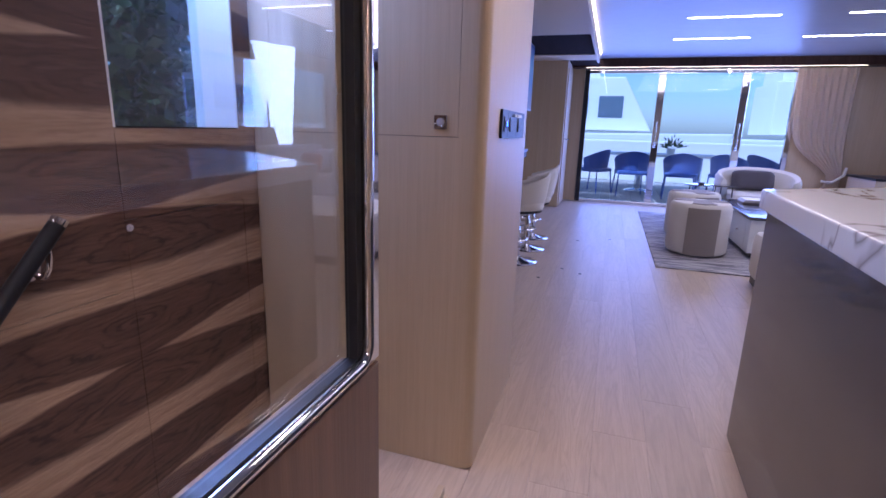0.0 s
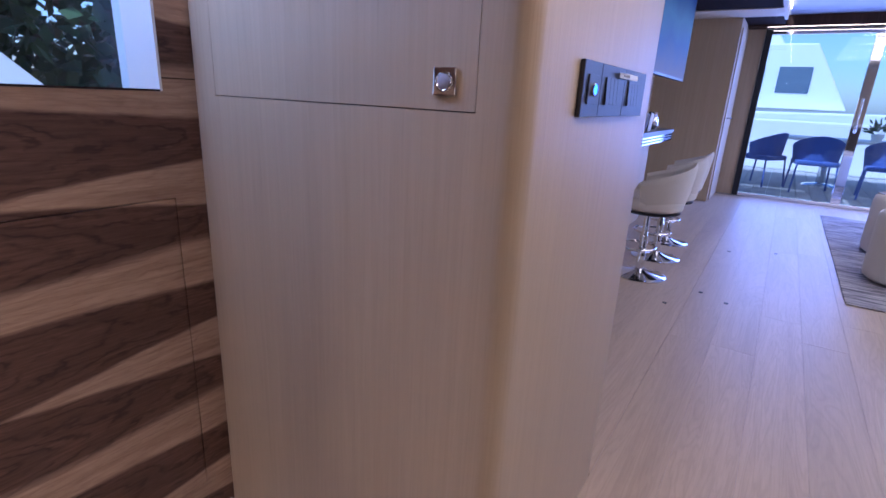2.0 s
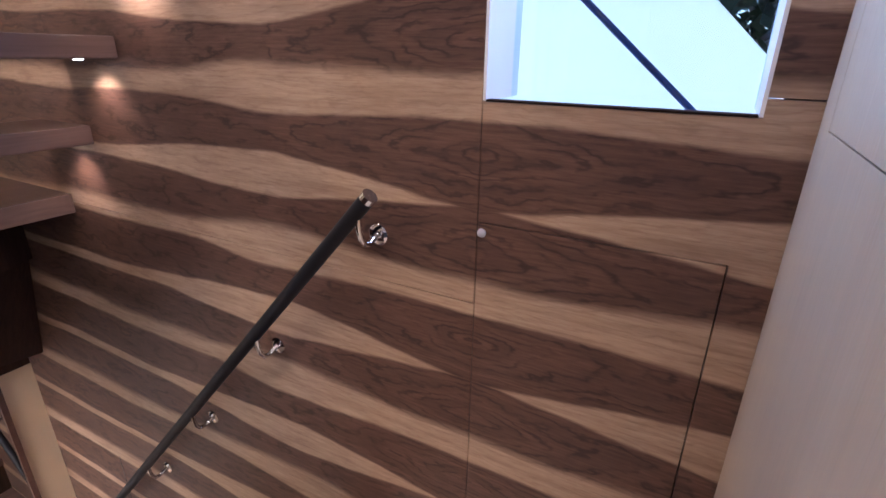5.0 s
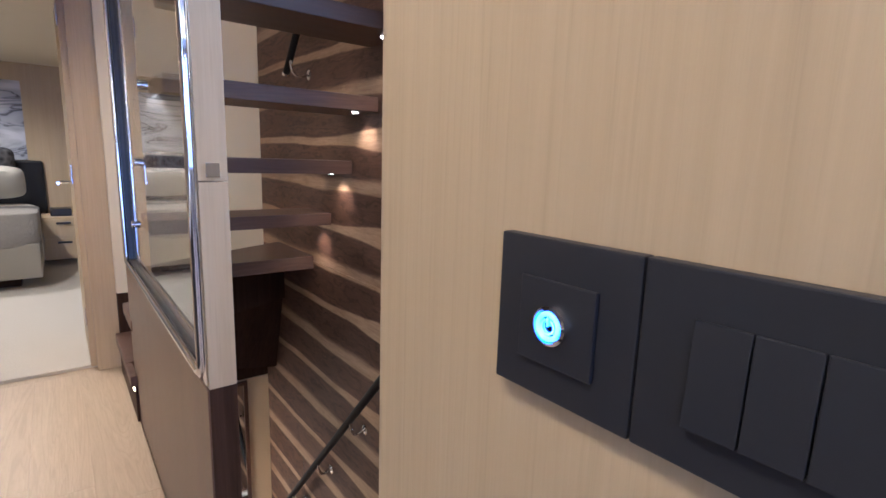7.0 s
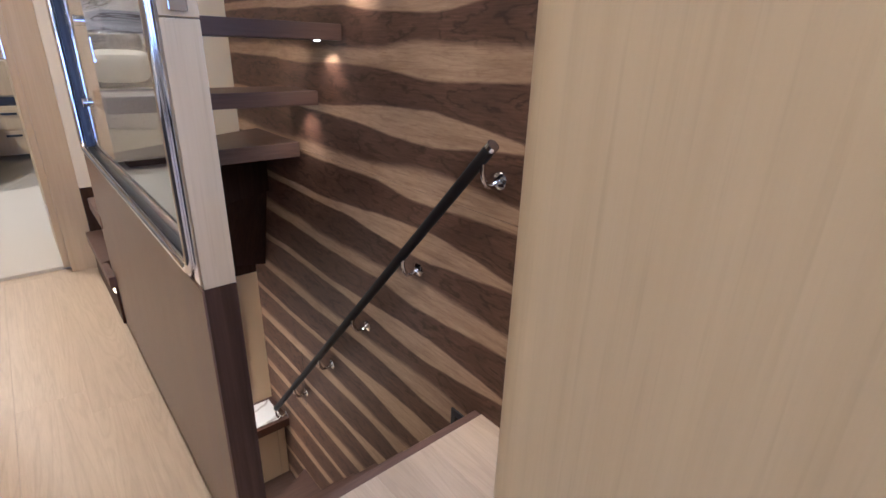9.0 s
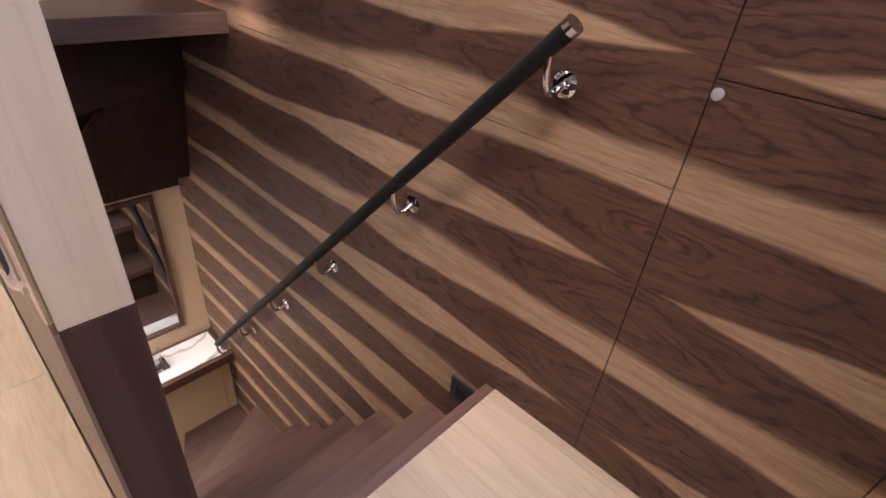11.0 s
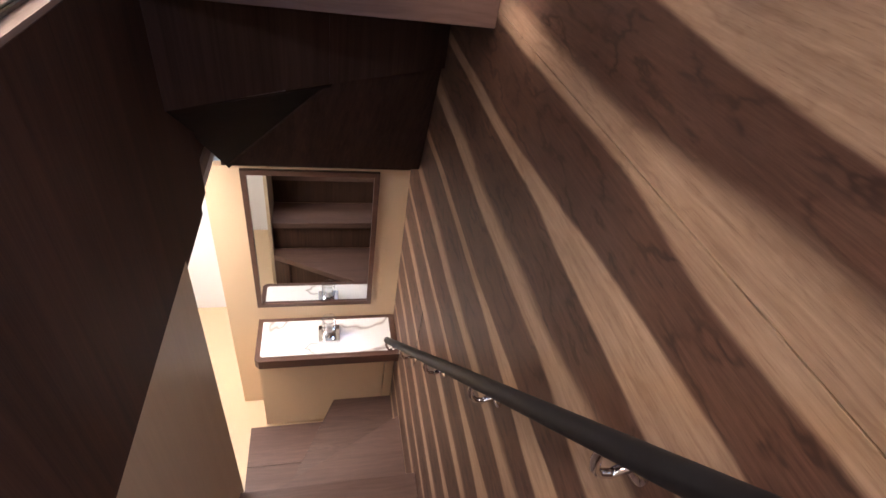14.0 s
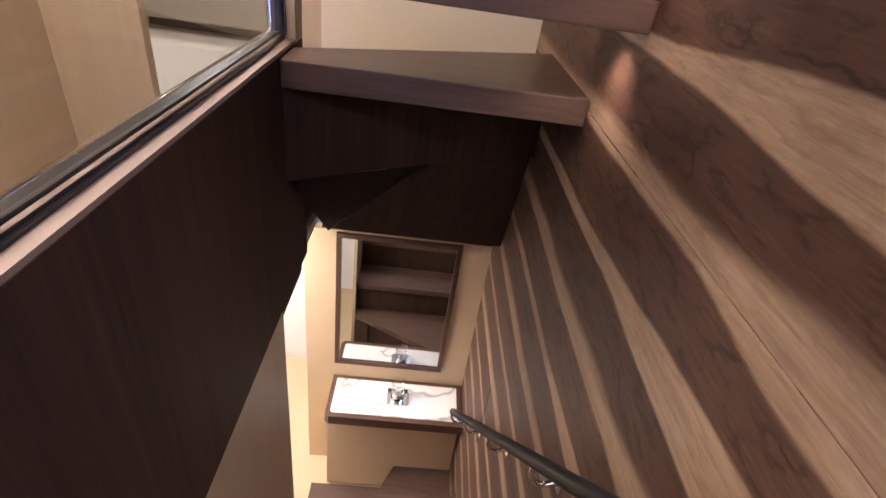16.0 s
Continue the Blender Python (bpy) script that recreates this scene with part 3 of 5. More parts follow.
part("riser", prism([(-0.16, -1.915), (XW + 0.001, -2.245), (XW + 0.001, -2.225), (-0.16, -1.895)], -7 * RISE, -6 * RISE - 0.0455), WALNUT, down)
tread(down, [(XW + 0.001, -2.24), (-0.16, -1.91), (-0.17, -1.95), (-0.455, CON_Y), (XW + 0.001, CON_Y)], -7 * RISE, wood=WALNUT_Y)
part("riser", prism([(-0.18, -1.955), (-0.455, CON_Y), (-0.475, CON_Y), (-0.20, -1.955)], LOW, -7 * RISE - 0.0455), WALNUT, down)
part("newel", prism([(-0.066, -1.80), (-0.2, -1.87), (-0.168, -1.945), (-0.066, -1.884)], LOW, -6 * RISE - 0.046), WALNUT, down)
part("foot_plank", box(-0.46, CON_Y, LOW - 0.001, 0.03, -2.3, LOW + 0.006), WALNUT_X, down)
part("foot_plank", box(-0.46, -2.297, LOW - 0.001, 0.03, -2.09, LOW + 0.006), WALNUT_X, down)
part("foot_plank", box(-0.46, -2.087, LOW - 0.001, 0.03, -1.88, LOW + 0.006), WALNUT_X, down)

# walls round the lower flight
tagged(part("wall_lower_side", box(X0, -1.88, LOW, X0 + 0.0195, EDGE + 0.6, 0.0295), OAK), "pale oak side wall under the balustrade", "wall", kind="structure")
tagged(part("wall_lower_aft", box(XW, EDGE + 0.04, LOW, X0, EDGE + 0.07, -0.06), OAK), "pale oak panel behind the flight", "wall", kind="structure")
tagged(part("wall_end", box(XW, END_Y - 0.04, LOW, 0.085, END_Y, -0.2185), CREAM), "cream panelled end wall of the lower lobby", "wall", kind="structure")
tagged(part("wall_end_upper", box(XW, END_Y - 0.04, -0.218, 0.0, END_Y - 0.004, 0.44), WALNUT), "dark walnut panel under the winders", "wall", kind="structure")
tagged(part("wall_end_high", box(XW, END_Y - 0.04, 0.441, 0.0, END_Y, 3.6), IVORY), "pale panel behind the upper flight", "wall", kind="structure")
lob = thing("lower_lobby", (0.8, -2.2, LOW), "bright white lobby walls of the lower deck", "wall", kind="structure")
part("wall_panel", box(0.9, -3.6, LOW, 0.95, 0.3, -0.1), WHITE, lob)
part("wall_panel", box(0.055, -3.6, LOW, 0.9, -3.55, -0.1), WHITE, lob)
part("wall_panel", box(-0.02, -1.0, LOW, 0.9, -0.95, -0.1), WHITE, lob)
part("wall_panel", box(0.055, -3.55, LOW, 0.085, END_Y - 0.05, -0.1), WHITE, lob)
part("soffit", box(-0.008, -3.6, -0.1, 0.95, 0.3, -0.065), WHITE, lob)

# ---- console with mirror ----


def console():
    con = thing("wall_console", (-0.4, -2.6, LOW), "cream cabinet console with white marble walnut-edged top", "console table")
    part("cabinet", box(XW + 0.002, CON_Y - 0.02 - 0.165, LOW, -0.06, CON_Y - 0.02, -1.235), CREAM, con)
    for a, b2 in ((-0.735, -0.3915), (-0.3885, -0.062)):
        part("door", box(a, CON_Y - 0.0195, LOW + 0.03, b2, CON_Y - 0.003, -1.24, 0.001), CREAM, con)
    part("door", box(XW + 0.003, CON_Y - 0.0195, LOW + 0.03, -0.738, CON_Y - 0.003, -1.24, 0.001), CREAM, con)
    part("pull", box(-0.447, CON_Y - 0.0025, -1.296, -0.411, CON_Y + 0.004, -1.25, 0.001), CHROME, con, "small chrome pull")
    rim = 0.028
    part("edge", prism([(XW + 0.002, -2.452), (-0.085, -2.452), (-0.064, -2.472), (-0.064, END_Y + 0.001), (XW + 0.002, END_Y + 0.001)], -1.233, -1.174, 0.002), WALNUT_EDGE, con, "dark walnut edge")
    part("marble_top", prism([(XW + 0.035, -2.452 - rim), (-0.1, -2.452 - rim), (-0.09, -2.49), (-0.09, END_Y + rim), (XW + 0.035, END_Y + rim)], -1.1739, -1.170), MARBLE, con, "white veined marble top")


console()


def framed_mirror():
    mi = thing("wall_mirror", (-0.362, END_Y, -1.06), "tall wall mirror in a dark walnut frame", "mirror")
    x0, x1, z0, z1 = -0.655, -0.069, -1.066, -0.226
    w = 0.024
    part("glass", box(x0 + w, END_Y + 0.0002, z0 + w, x1 - w, END_Y + 0.007, z1 - w), MIRROR, mi)
    for a in ((x0, z0, x1, z0 + w), (x0, z1 - w, x1, z1), (x0, z0 + w, x0 + w, z1 - w), (x1 - w, z0 + w, x1, z1 - w)):
        part("frame_bar", box(a[0], END_Y + 0.0002, a[1], a[2], END_Y + 0.018, a[3], 0.0015), WALNUT_EDGE, mi)


framed_mirror()


def hurricane_lamp():
    la = thing("hurricane_lamp", (-0.43, -2.6, -1.17), "clear glass hurricane lantern on a chrome square base", "lantern")
    x, y, z = -0.43, -2.6, -1.1699
    part("base", box(x - 0.055, y - 0.055, z, x + 0.055, y + 0.055, z + 0.018, 0.002), CHROME, la)
    part("chimney", lathe([(0.032, z + 0.019), (0.036, z + 0.05), (0.036, z + 0.13), (0.034, z + 0.131), (0.034, z + 0.05), (0.03, z + 0.02)], 28, (x, y)), CRYSTAL, la, "clear glass chimney", smooth=True)
    part("holder", lathe([(0.028, z + 0.0185), (0.03, z + 0.026), (0.018, z + 0.04)], 24, (x, y)), CHROME, la, smooth=True)
    part("candle", lathe([(0.017, z + 0.041), (0.018, z + 0.043), (0.018, z + 0.075), (0.015, z + 0.078), (0.003, z + 0.076)], 20, (x, y)), PAPER, la, "short white candle", smooth=True)


hurricane_lamp()

# ---- handrail ----


def handrail(start, stop, count, first, step, label):
    hr = thing("handrail", start, label, "handrail")
    a, b2 = Vector(start), Vector(stop)
    d = (b2 - a).normalized()
    part("grip", tube([a + d * 0.014, b2 - d * 0.012], 0.0165, 20), LEATHER, hr, "black stitched leather grip", smooth=True)
    part("end_cap", tube([a - d * 0.0, a + d * 0.003, a + d * 0.0135], 0.0172, 20), CHROME, hr, "chrome end cap", smooth=True)
    part("end_cap", tube([b2 - d * 0.0115, b2], 0.0172, 20), CHROME, hr, "chrome end cap", smooth=True)
    for i in range(count):
        p = a + d * (first + step * i)
        br = part("bracket", tube([p + Vector((0, 0, -0.014)), p + Vector((-0.001, 0, -0.04)), p + Vector((-0.006, 0, -0.06)), p + Vector((-0.018, 0, -0.078)), p + Vector((-0.036, 0, -0.084)),
                                   Vector((XW + 0.03, p.y, p.z - 0.080)), Vector((XW + 0.006, p.y, p.z - 0.072))], 0.0068, 12), CHROME, hr, smooth=True)
        fl = part("rosette", lathe([(0.024, 0.0), (0.024, 0.003), (0.019, 0.006), (0.009, 0.008)], 24), CHROME, br, "round chrome rosette", smooth=True)
        fl.matrix_basis = pose(XW + 0.0005, p.y, p.z - 0.072, 0, 90, 0)


handrail((-0.72, -0.691, 0.899), (-0.72, -2.47, -1.075), 6, 0.049, 0.526, "black leather-wrapped handrail on chrome wall brackets")
handrail((-0.701, -2.05, 1.58), (-0.701, -0.95, 2.86), 3, 0.1, 0.55, "black leather handrail of the upper flight")

# ---- flight up ----
up = thing("stairs_up", (-0.42, -1.9, 0.7), "open dark walnut treads climbing along the veneer wall", "stairs", kind="structure")
WX0, WX1 = XW + 0.002, X0 - 0.001
tread(up, [(WX0, -1.961), (WX1, -1.961), (WX1, -2.09), (WX0, -2.46)], 0.708, 0.065, WALNUT_Y)
tread(up, [(WX0, -2.43), (WX1, -2.06), (0.0, -2.12), (0.0, -2.45), (WX0 + 0.15, END_Y), (WX0, END_Y)], 0.46, 0.05)
tread(up, [(X1 + 0.03, -2.25), (X1 + 0.03, END_Y), (-0.28, END_Y), (-0.28, -2.41), (-0.05, -2.28)], 0.22, 0.05)
part("nosing", box(X1 + 0.0045, -2.249, 0.17, X1 + 0.03, -2.07, 0.2195, 0.002), WALNUT_X, up)


def sheet(points, faces, thick=0.008):
    """Flat facets with a thickness."""
    bm = bmesh.new()
    vs = [bm.verts.new(p) for p in points]
    for f in faces:
        bm.faces.new([vs[i] for i in f])
    bmesh.ops.recalc_face_normals(bm, faces=bm.faces)
    bmesh.ops.solidify(bm, geom=list(bm.faces), thickness=thick)
    return bm


TIP = (-0.43, -2.2)
part("riser", prism([(WX1, -1.978), TIP, (-0.43, -2.218), (WX1, -1.996)], 0.395, 0.652), WALNUT, up)
part("riser", prism([(-0.4305, -2.2), (WX0, -2.38), (WX0, -2.395), (-0.4305, -2.215)], 0.389, 0.652), WALNUT, up)
# the shade under the winder is put into this dark colour
part("soffit", sheet([(WX1, -1.99, 0.394), (-0.436, -2.2, 0.39), (-0.032, END_Y + 0.002, -0.221), (WX1 + 0.04, END_Y + 0.002, -0.2)], [(0, 1, 2), (0, 2, 3)], 0.004), WALNUT_DARK_SHADED, up, "winder underside darkened for its shade")
part("apron", sheet([(-0.436, -2.206, 0.392), (WX0, -2.392, 0.46), (WX0, -2.56, -0.1), (-0.159, -2.118, 0.176)], [(0, 1, 2, 3)], 0.006), WALNUT, up, "dark walnut apron under the winder")
part("step_front", box(X1 + 0.0045, -2.7355, 0.0, X1 + 0.014, -2.075, 0.169), WALNUT, up)
part("step_light", box(X1 + 0.0145, -2.72, 0.146, X1 + 0.019, -2.08, 0.158), LED, up, "glowing strip under the first nosing")
for k in range(1, 6):
    y, z = -1.961 + 0.2105 * k, 0.703 + RISE * k
    tread(up, [(WX0, y), (WX1, y), (WX1, y - 0.27), (WX0, y - 0.27)], z, 0.055)
    so = part("standoff", tube([(WX1 + 0.0005, y - 0.135, z - 0.027), (-0.0125, y - 0.135, z - 0.027)], 0.007, 12), CHROME, up, "chrome bolt through the glass", smooth=True)
    for xa in (-0.047, -0.0235):
        part("collar", tube([(xa, y - 0.135, z - 0.027), (xa + 0.013, y - 0.135, z - 0.027)], 0.015, 20), CHROME, so, smooth=True)
    if k < 5:
        part("step_light", lathe([(0.011, z - 0.0585), (0.011, z - 0.0555)], 16, (XW + 0.06, y - 0.08)), LED_WHITE, up, "small lit downlight under the tread")
        lamp("tread_light", 'SPOT', look((XW + 0.06, y - 0.08, z - 0.06), (XW + 0.03, y - 0.08, z - 1)), 3.0, AMBER, spot=125, radius=0.01)

# ---- corridor and cabin bulkhead ----
tagged(part("wall_starboard", box(1.05, FORE_Y, 0, 1.1, -0.9, H), OAK), "pale oak corridor wall", "wall", kind="structure")
tagged(part("wall_fore", box(-0.9, FORE_Y - 0.05, 0, 0.11, FORE_Y, H), OAK), "pale oak cabin bulkhead", "wall", kind="structure")
tagged(part("wall_fore_starboard", box(0.69, FORE_Y - 0.05, 0, 1.6, FORE_Y, H), OAK), "pale oak cabin bulkhead", "wall", kind="structure")
tagged(part("wall_fore_head", box(0.11, FORE_Y - 0.05, 2.0, 0.69, FORE_Y, H), OAK), "pale oak panel over the cabin door", "wall", kind="structure")
cab = thing("cabin_walls", (0.6, -5, 0), "pale cabin walls and ceiling", "wall", kind="structure")
part("wall_panel", box(-1.6, -6.6, 0, 2.6, -6.55, H), OAK, cab)
part("wall_panel", box(-1.65, -6.6, 0, -1.6, FORE_Y - 0.05, H), OAK, cab)
part("wall_panel", box(2.6, -6.6, 0, 2.65, FORE_Y - 0.05, H), OAK, cab)
part("ceiling_panel", box(-1.65, -6.6, 2.05, 2.65, FORE_Y - 0.05, 2.1), IVORY, cab)

# ---- bar counter ----


def bar_counter():
    c = thing("bar_counter", (1.3, -0.3, 0), "grey gloss bar counter with a white marble top", "counter")
    base = [(0.862, 0.535), (0.835, -0.9), (2.2, -0.9), (2.2, 1.3), (1.55, 1.0)]
    top = [(0.838, 0.55), (0.765, -0.95), (2.2, -0.95), (2.2, 1.35), (1.53, 1.04)]
    part("base", prism(base, 0.0, 0.869, 0.004), GREY_GLOSS, c, "grey gloss lacquered base")
    part("worktop", prism(top, 0.87, 0.935, 0.006), MARBLE, c, "thick white veined marble top")


bar_counter()

# ---- saloon shell ----
tagged(part("wall_saloon_port", box(-1.25, 0.706, 0, -1.2, DOOR_Y + 0.1, 2.1), OAK), "pale oak port wall of the saloon", "wall", kind="structure")
tagged(part("wall_pier", box(-1.2, 6.25, 0, -0.36, DOOR_Y - 0.001, 2.1), OAK), "pale oak pier beside the glass doors", "wall", kind="structure")
sb = thing("wall_saloon_starboard", (4.4, 3, 0), "pale oak starboard wall of the saloon", "wall", kind="structure")
for y0, z0, y1, z1 in ((-1.0, 0, 3.4, H), (6.5, 0, DOOR_Y + 0.1, H), (3.4, 0, 6.5, 1.05), (3.4, 1.95, 6.5, H)):
    part("wall_panel", box(4.4, y0, z0, 4.45, y1, z1), OAK, sb)
w2 = thing("window_2", (4.42, 4.95, 1.05), "long starboard saloon window", "window", kind="structure")
for y0, y1 in ((3.4, 3.43), (4.9, 4.95), (6.47, 6.5)):
    part("mullion", box(4.398, y0, 1.05, 4.452, y1, 1.95), CHROME, w2)
part("pane", box(4.42, 3.43, 1.05, 4.43, 4.9, 1.95), DAY_BLUE_GLASS, w2).visible_shadow = False
part("pane", box(4.42, 4.95, 1.05, 4.43, 6.47, 1.95), DAY_BLUE_GLASS, w2).visible_shadow = False
tagged(part("wall_galley", box(1.05, -1.0, 0, 4.4, -0.96, H), OAK), "pale oak bulkhead behind the bar", "wall", kind="structure")
tagged(part("lintel", box(-0.36, 6.95, 2.08, 4.4, DOOR_Y, H), WALNUT), "dark walnut beam over the doors", "trim", kind="structure")
tagged(part("wall_aft_starboard", box(2.78, DOOR_Y - 0.02, 0, 4.4, DOOR_Y + 0.06, 2.08), OAK), "pale oak aft bulkhead", "wall", kind="structure")
tagged(part("wall_aft_port", box(-1.2, DOOR_Y, 0, -0.17, DOOR_Y + 0.06, 2.1), OAK), "pale oak aft bulkhead", "wall", kind="structure")


def glass_doors():
    d = thing("door_1", (1.3, DOOR_Y, 0), "sliding glass doors in polished steel frames", "glass door", kind="structure")
    x0, x1, z1 = -0.165, 2.775, 2.075
    y0, y1 = DOOR_Y - 0.03, DOOR_Y + 0.04
    part("frame", box(x0, y0, 0, x0 + 0.07, y1, z1, 0.003), BLACK, d)
    part("frame", box(x1 - 0.06, y0, 0, x1, y1, z1, 0.003), CHROME, d)
    part("frame", box(x0 + 0.0705, y0, z1 - 0.06, x1 - 0.0605, y1, z1, 0.003), CHROME, d)
    part("threshold", box(x0 + 0.0705, y0, 0, x1 - 0.0605, y1, 0.04, 0.003), CHROME, d)
    for c in (0.97, 2.1):
        part("stile", box(c - 0.05, y0 + 0.005, 0.0405, c + 0.05, y1 - 0.005, z1 - 0.0605, 0.004), CHROME, d)
        part("handle", tube([(c - 0.01, y0 - 0.035, 0.9), (c - 0.01, y0 - 0.035, 1.3)], 0.012, 10), CHROME, d, smooth=True)
    for a, b2 in ((x0 + 0.071, 0.9195), (1.0205, 2.0495), (2.1505, x1 - 0.061)):
        part("pane", box(a, DOOR_Y, 0.041, b2, DOOR_Y + 0.008, z1 - 0.061), DAY_BLUE_GLASS, d).visible_shadow = False


glass_doors()

# ---- ceiling lights ----
for x0 in (0.91, 2.215):
    for y in (1.91, 3.07, 4.235, 5.4):
        cl = thing("ceiling_light", (x0 + 0.39, y, H - 0.004), "slim recessed white LED ceiling strip", "ceiling light", "saloon light strips")
        part("diffuser", box(x0, y - 0.014, H - 0.004, x0 + 0.78, y + 0.014, H - 0.0005), LED_WHITE, cl)

# ---- floor planks ----
rng = random.Random(4)
rows_x = [0.0]
while rows_x[-1] < 4.3:
    rows_x.append(rows_x[-1] + 0.19)
for k, x in enumerate(rows_x[:-1]):
    y = FORE_Y - rng.uniform(0.0, 1.2)
    while y < DOOR_Y - 0.06:
        y2 = y + rng.uniform(1.5, 2.3)
        a, c = max(y, FORE_Y), min(y2, DOOR_Y - 0.05)
        if c - a > 0.1:
            part("plank", box(max(x, -0.0075) + 0.0004, a + 0.0004, -0.014, x + 0.1896, c - 0.0004, 0.0), OAK_FLOOR, slab)
        y = y2
for k in range(4):
    x1 = -k * 0.19 - 0.001
    part("plank", box(max(x1 - 0.1892, XW + 0.0005), 0.7065, -0.014, x1, 3.2, 0.0), OAK_FLOOR, slab)
    part("plank", box(max(x1 - 0.1892, -1.2), 3.2005, -0.014, x1, 6.2, 0.0), OAK_FLOOR, slab)
x = -0.001
while x > XW + 0.02:
    part("plank", box(max(x - 0.1892, XW + 0.0005), EDGE + 0.0005, -0.014, x, -0.0005, 0.0), OAK_FLOOR, slab)
    x -= 0.19
baseb = tagged(part("baseboard", box(-1.2, 5.75, 2.09, 0.03, 6.25, 2.0995), IVORY), "pale ceiling strip before the pier", "trim", kind="structure")

# ---- ceiling lamps' housings ----
for x, y in ((0.72, -1.9), (0.62, 0.2)):
    dl = thing("downlight", (x, y, H - 0.006), "round recessed chrome downlight", "downlight", "corridor downlights")
    part("bezel", lathe([(0.05, H - 0.006), (0.05, H - 0.0005), (0.036, H - 0.0005), (0.036, H - 0.005)], 28, (x, y)), CHROME, dl, smooth=True)
    part("lens", lathe([(0.034, H - 0.003), (0.034, H - 0.001)], 24, (x, y)), LED_WHITE, dl)
cv = thing("cove_light", (0.075, 3.0, 2.12), "warm LED strip behind the ceiling cove", "light strip")
part("strip", box(0.0605, 0.7, 2.17, 0.075, 6.3, 2.19), LED, cv)
lt = thing("lintel_light", (1.3, 7.1, 2.078), "warm LED strip under the door beam", "light strip")
part("strip", box(-0.15, 6.975, 2.0765, 3.45, 6.985, 2.0795), LED, lt)

# ---- furniture of the saloon ----


def round_seat_outline(rx, ry, k=40, p=2.4):
    out = []
    for i in range(k):
        a = 2 * math.pi * i / k
        c, s = math.cos(a), math.sin(a)
        out.append((rx * math.copysign(abs(c) ** (2 / p), c), ry * math.copysign(abs(s) ** (2 / p), s)))
    return out


def stack(rings):
    """A body through closed rings of equally many points."""
    bm = bmesh.new()
    rr = [[bm.verts.new(p) for p in ring] for ring in rings]
    k = len(rr[0])
    for a, c in zip(rr, rr[1:]):
        for i in range(k):
            bm.faces.new((a[i], a[(i + 1) % k], c[(i + 1) % k], c[i]))
    bm.faces.new(rr[0][::-1])
    bm.faces.new(rr[-1])
    bmesh.ops.recalc_face_normals(bm, faces=bm.faces)
    return bm


def soft_block(x0, y0, z0, x1, y1, z1, r):
    """A padded block with soft edges."""
    cx, cy, rx, ry = (x0 + x1) / 2, (y0 + y1) / 2, (x1 - x0) / 2, (y1 - y0) / 2
    rings = []
    for t, z in ((r, z0), (r * 0.3, z0 + r * 0.3), (0, z0 + r), (0, z1 - r), (r * 0.3, z1 - r * 0.3), (r, z1)):
        rings.append([(cx + a, cy + c, z) for a, c in round_seat_outline(rx - t, ry - t, 40, 7)])
    return stack(rings)


def ottoman(name="pouf"):
    o = thing(name, (0, 0, 0), "ivory boucle pouf with a taupe felt band", "pouf", "saloon poufs")
    rings = []
    for s, z in ((0.9, 0.012), (0.98, 0.03), (1.0, 0.07), (1.0, 0.43), (0.97, 0.47), (0.9, 0.488), (0.5, 0.494)):
        rings.append([(0.27 * s * a / 1, 0.27 * s * c / 1, z) for a, c in round_seat_outline(1, 1, 44, 2.0)])
    part("body", stack(rings), LINEN, o, "ivory boucle body", smooth=True)
    a0, a1 = -120, -62
    ring = [(0.2745, a0 + (a1 - a0) * i / 8) for i in range(9)]
    band = [(r * math.cos(radians(a)), r * math.sin(radians(a))) for r, a in ring] + [(0.262 * math.cos(radians(a)), 0.262 * math.sin(radians(a))) for r, a in reversed(ring)]
    part("band", prism(band, 0.02, 0.455), TAUPE, o, "taupe felt side band", smooth=True)
    top = []
    for k in range(3):
        a = -91 + 120 * k
        top += [(0.235 * math.cos(radians(a - 26)), 0.235 * math.sin(radians(a - 26))), (0.25 * math.cos(radians(a)), 0.25 * math.sin(radians(a))),
                (0.235 * math.cos(radians(a + 26)), 0.235 * math.sin(radians(a + 26))), (0.08 * math.cos(radians(a + 60)), 0.08 * math.sin(radians(a + 60)))]
    part("top_inlay", prism(top, 0.486, 0.497, 0.002), TAUPE, o, "taupe felt top inlay")
    return o


po = ottoman()
po.matrix_basis = pose(1.2, 3.83, 0.01)
copy_thing(po, pose(1.27, 4.75, 0.01, 0, 0, 25))
tagged(part("rug", box(0.8, 3.08, 0.0005, 3.3, 6.35, 0.01, 0.002), RUG), "grey and cream streaked wool rug on the planks", "rug")


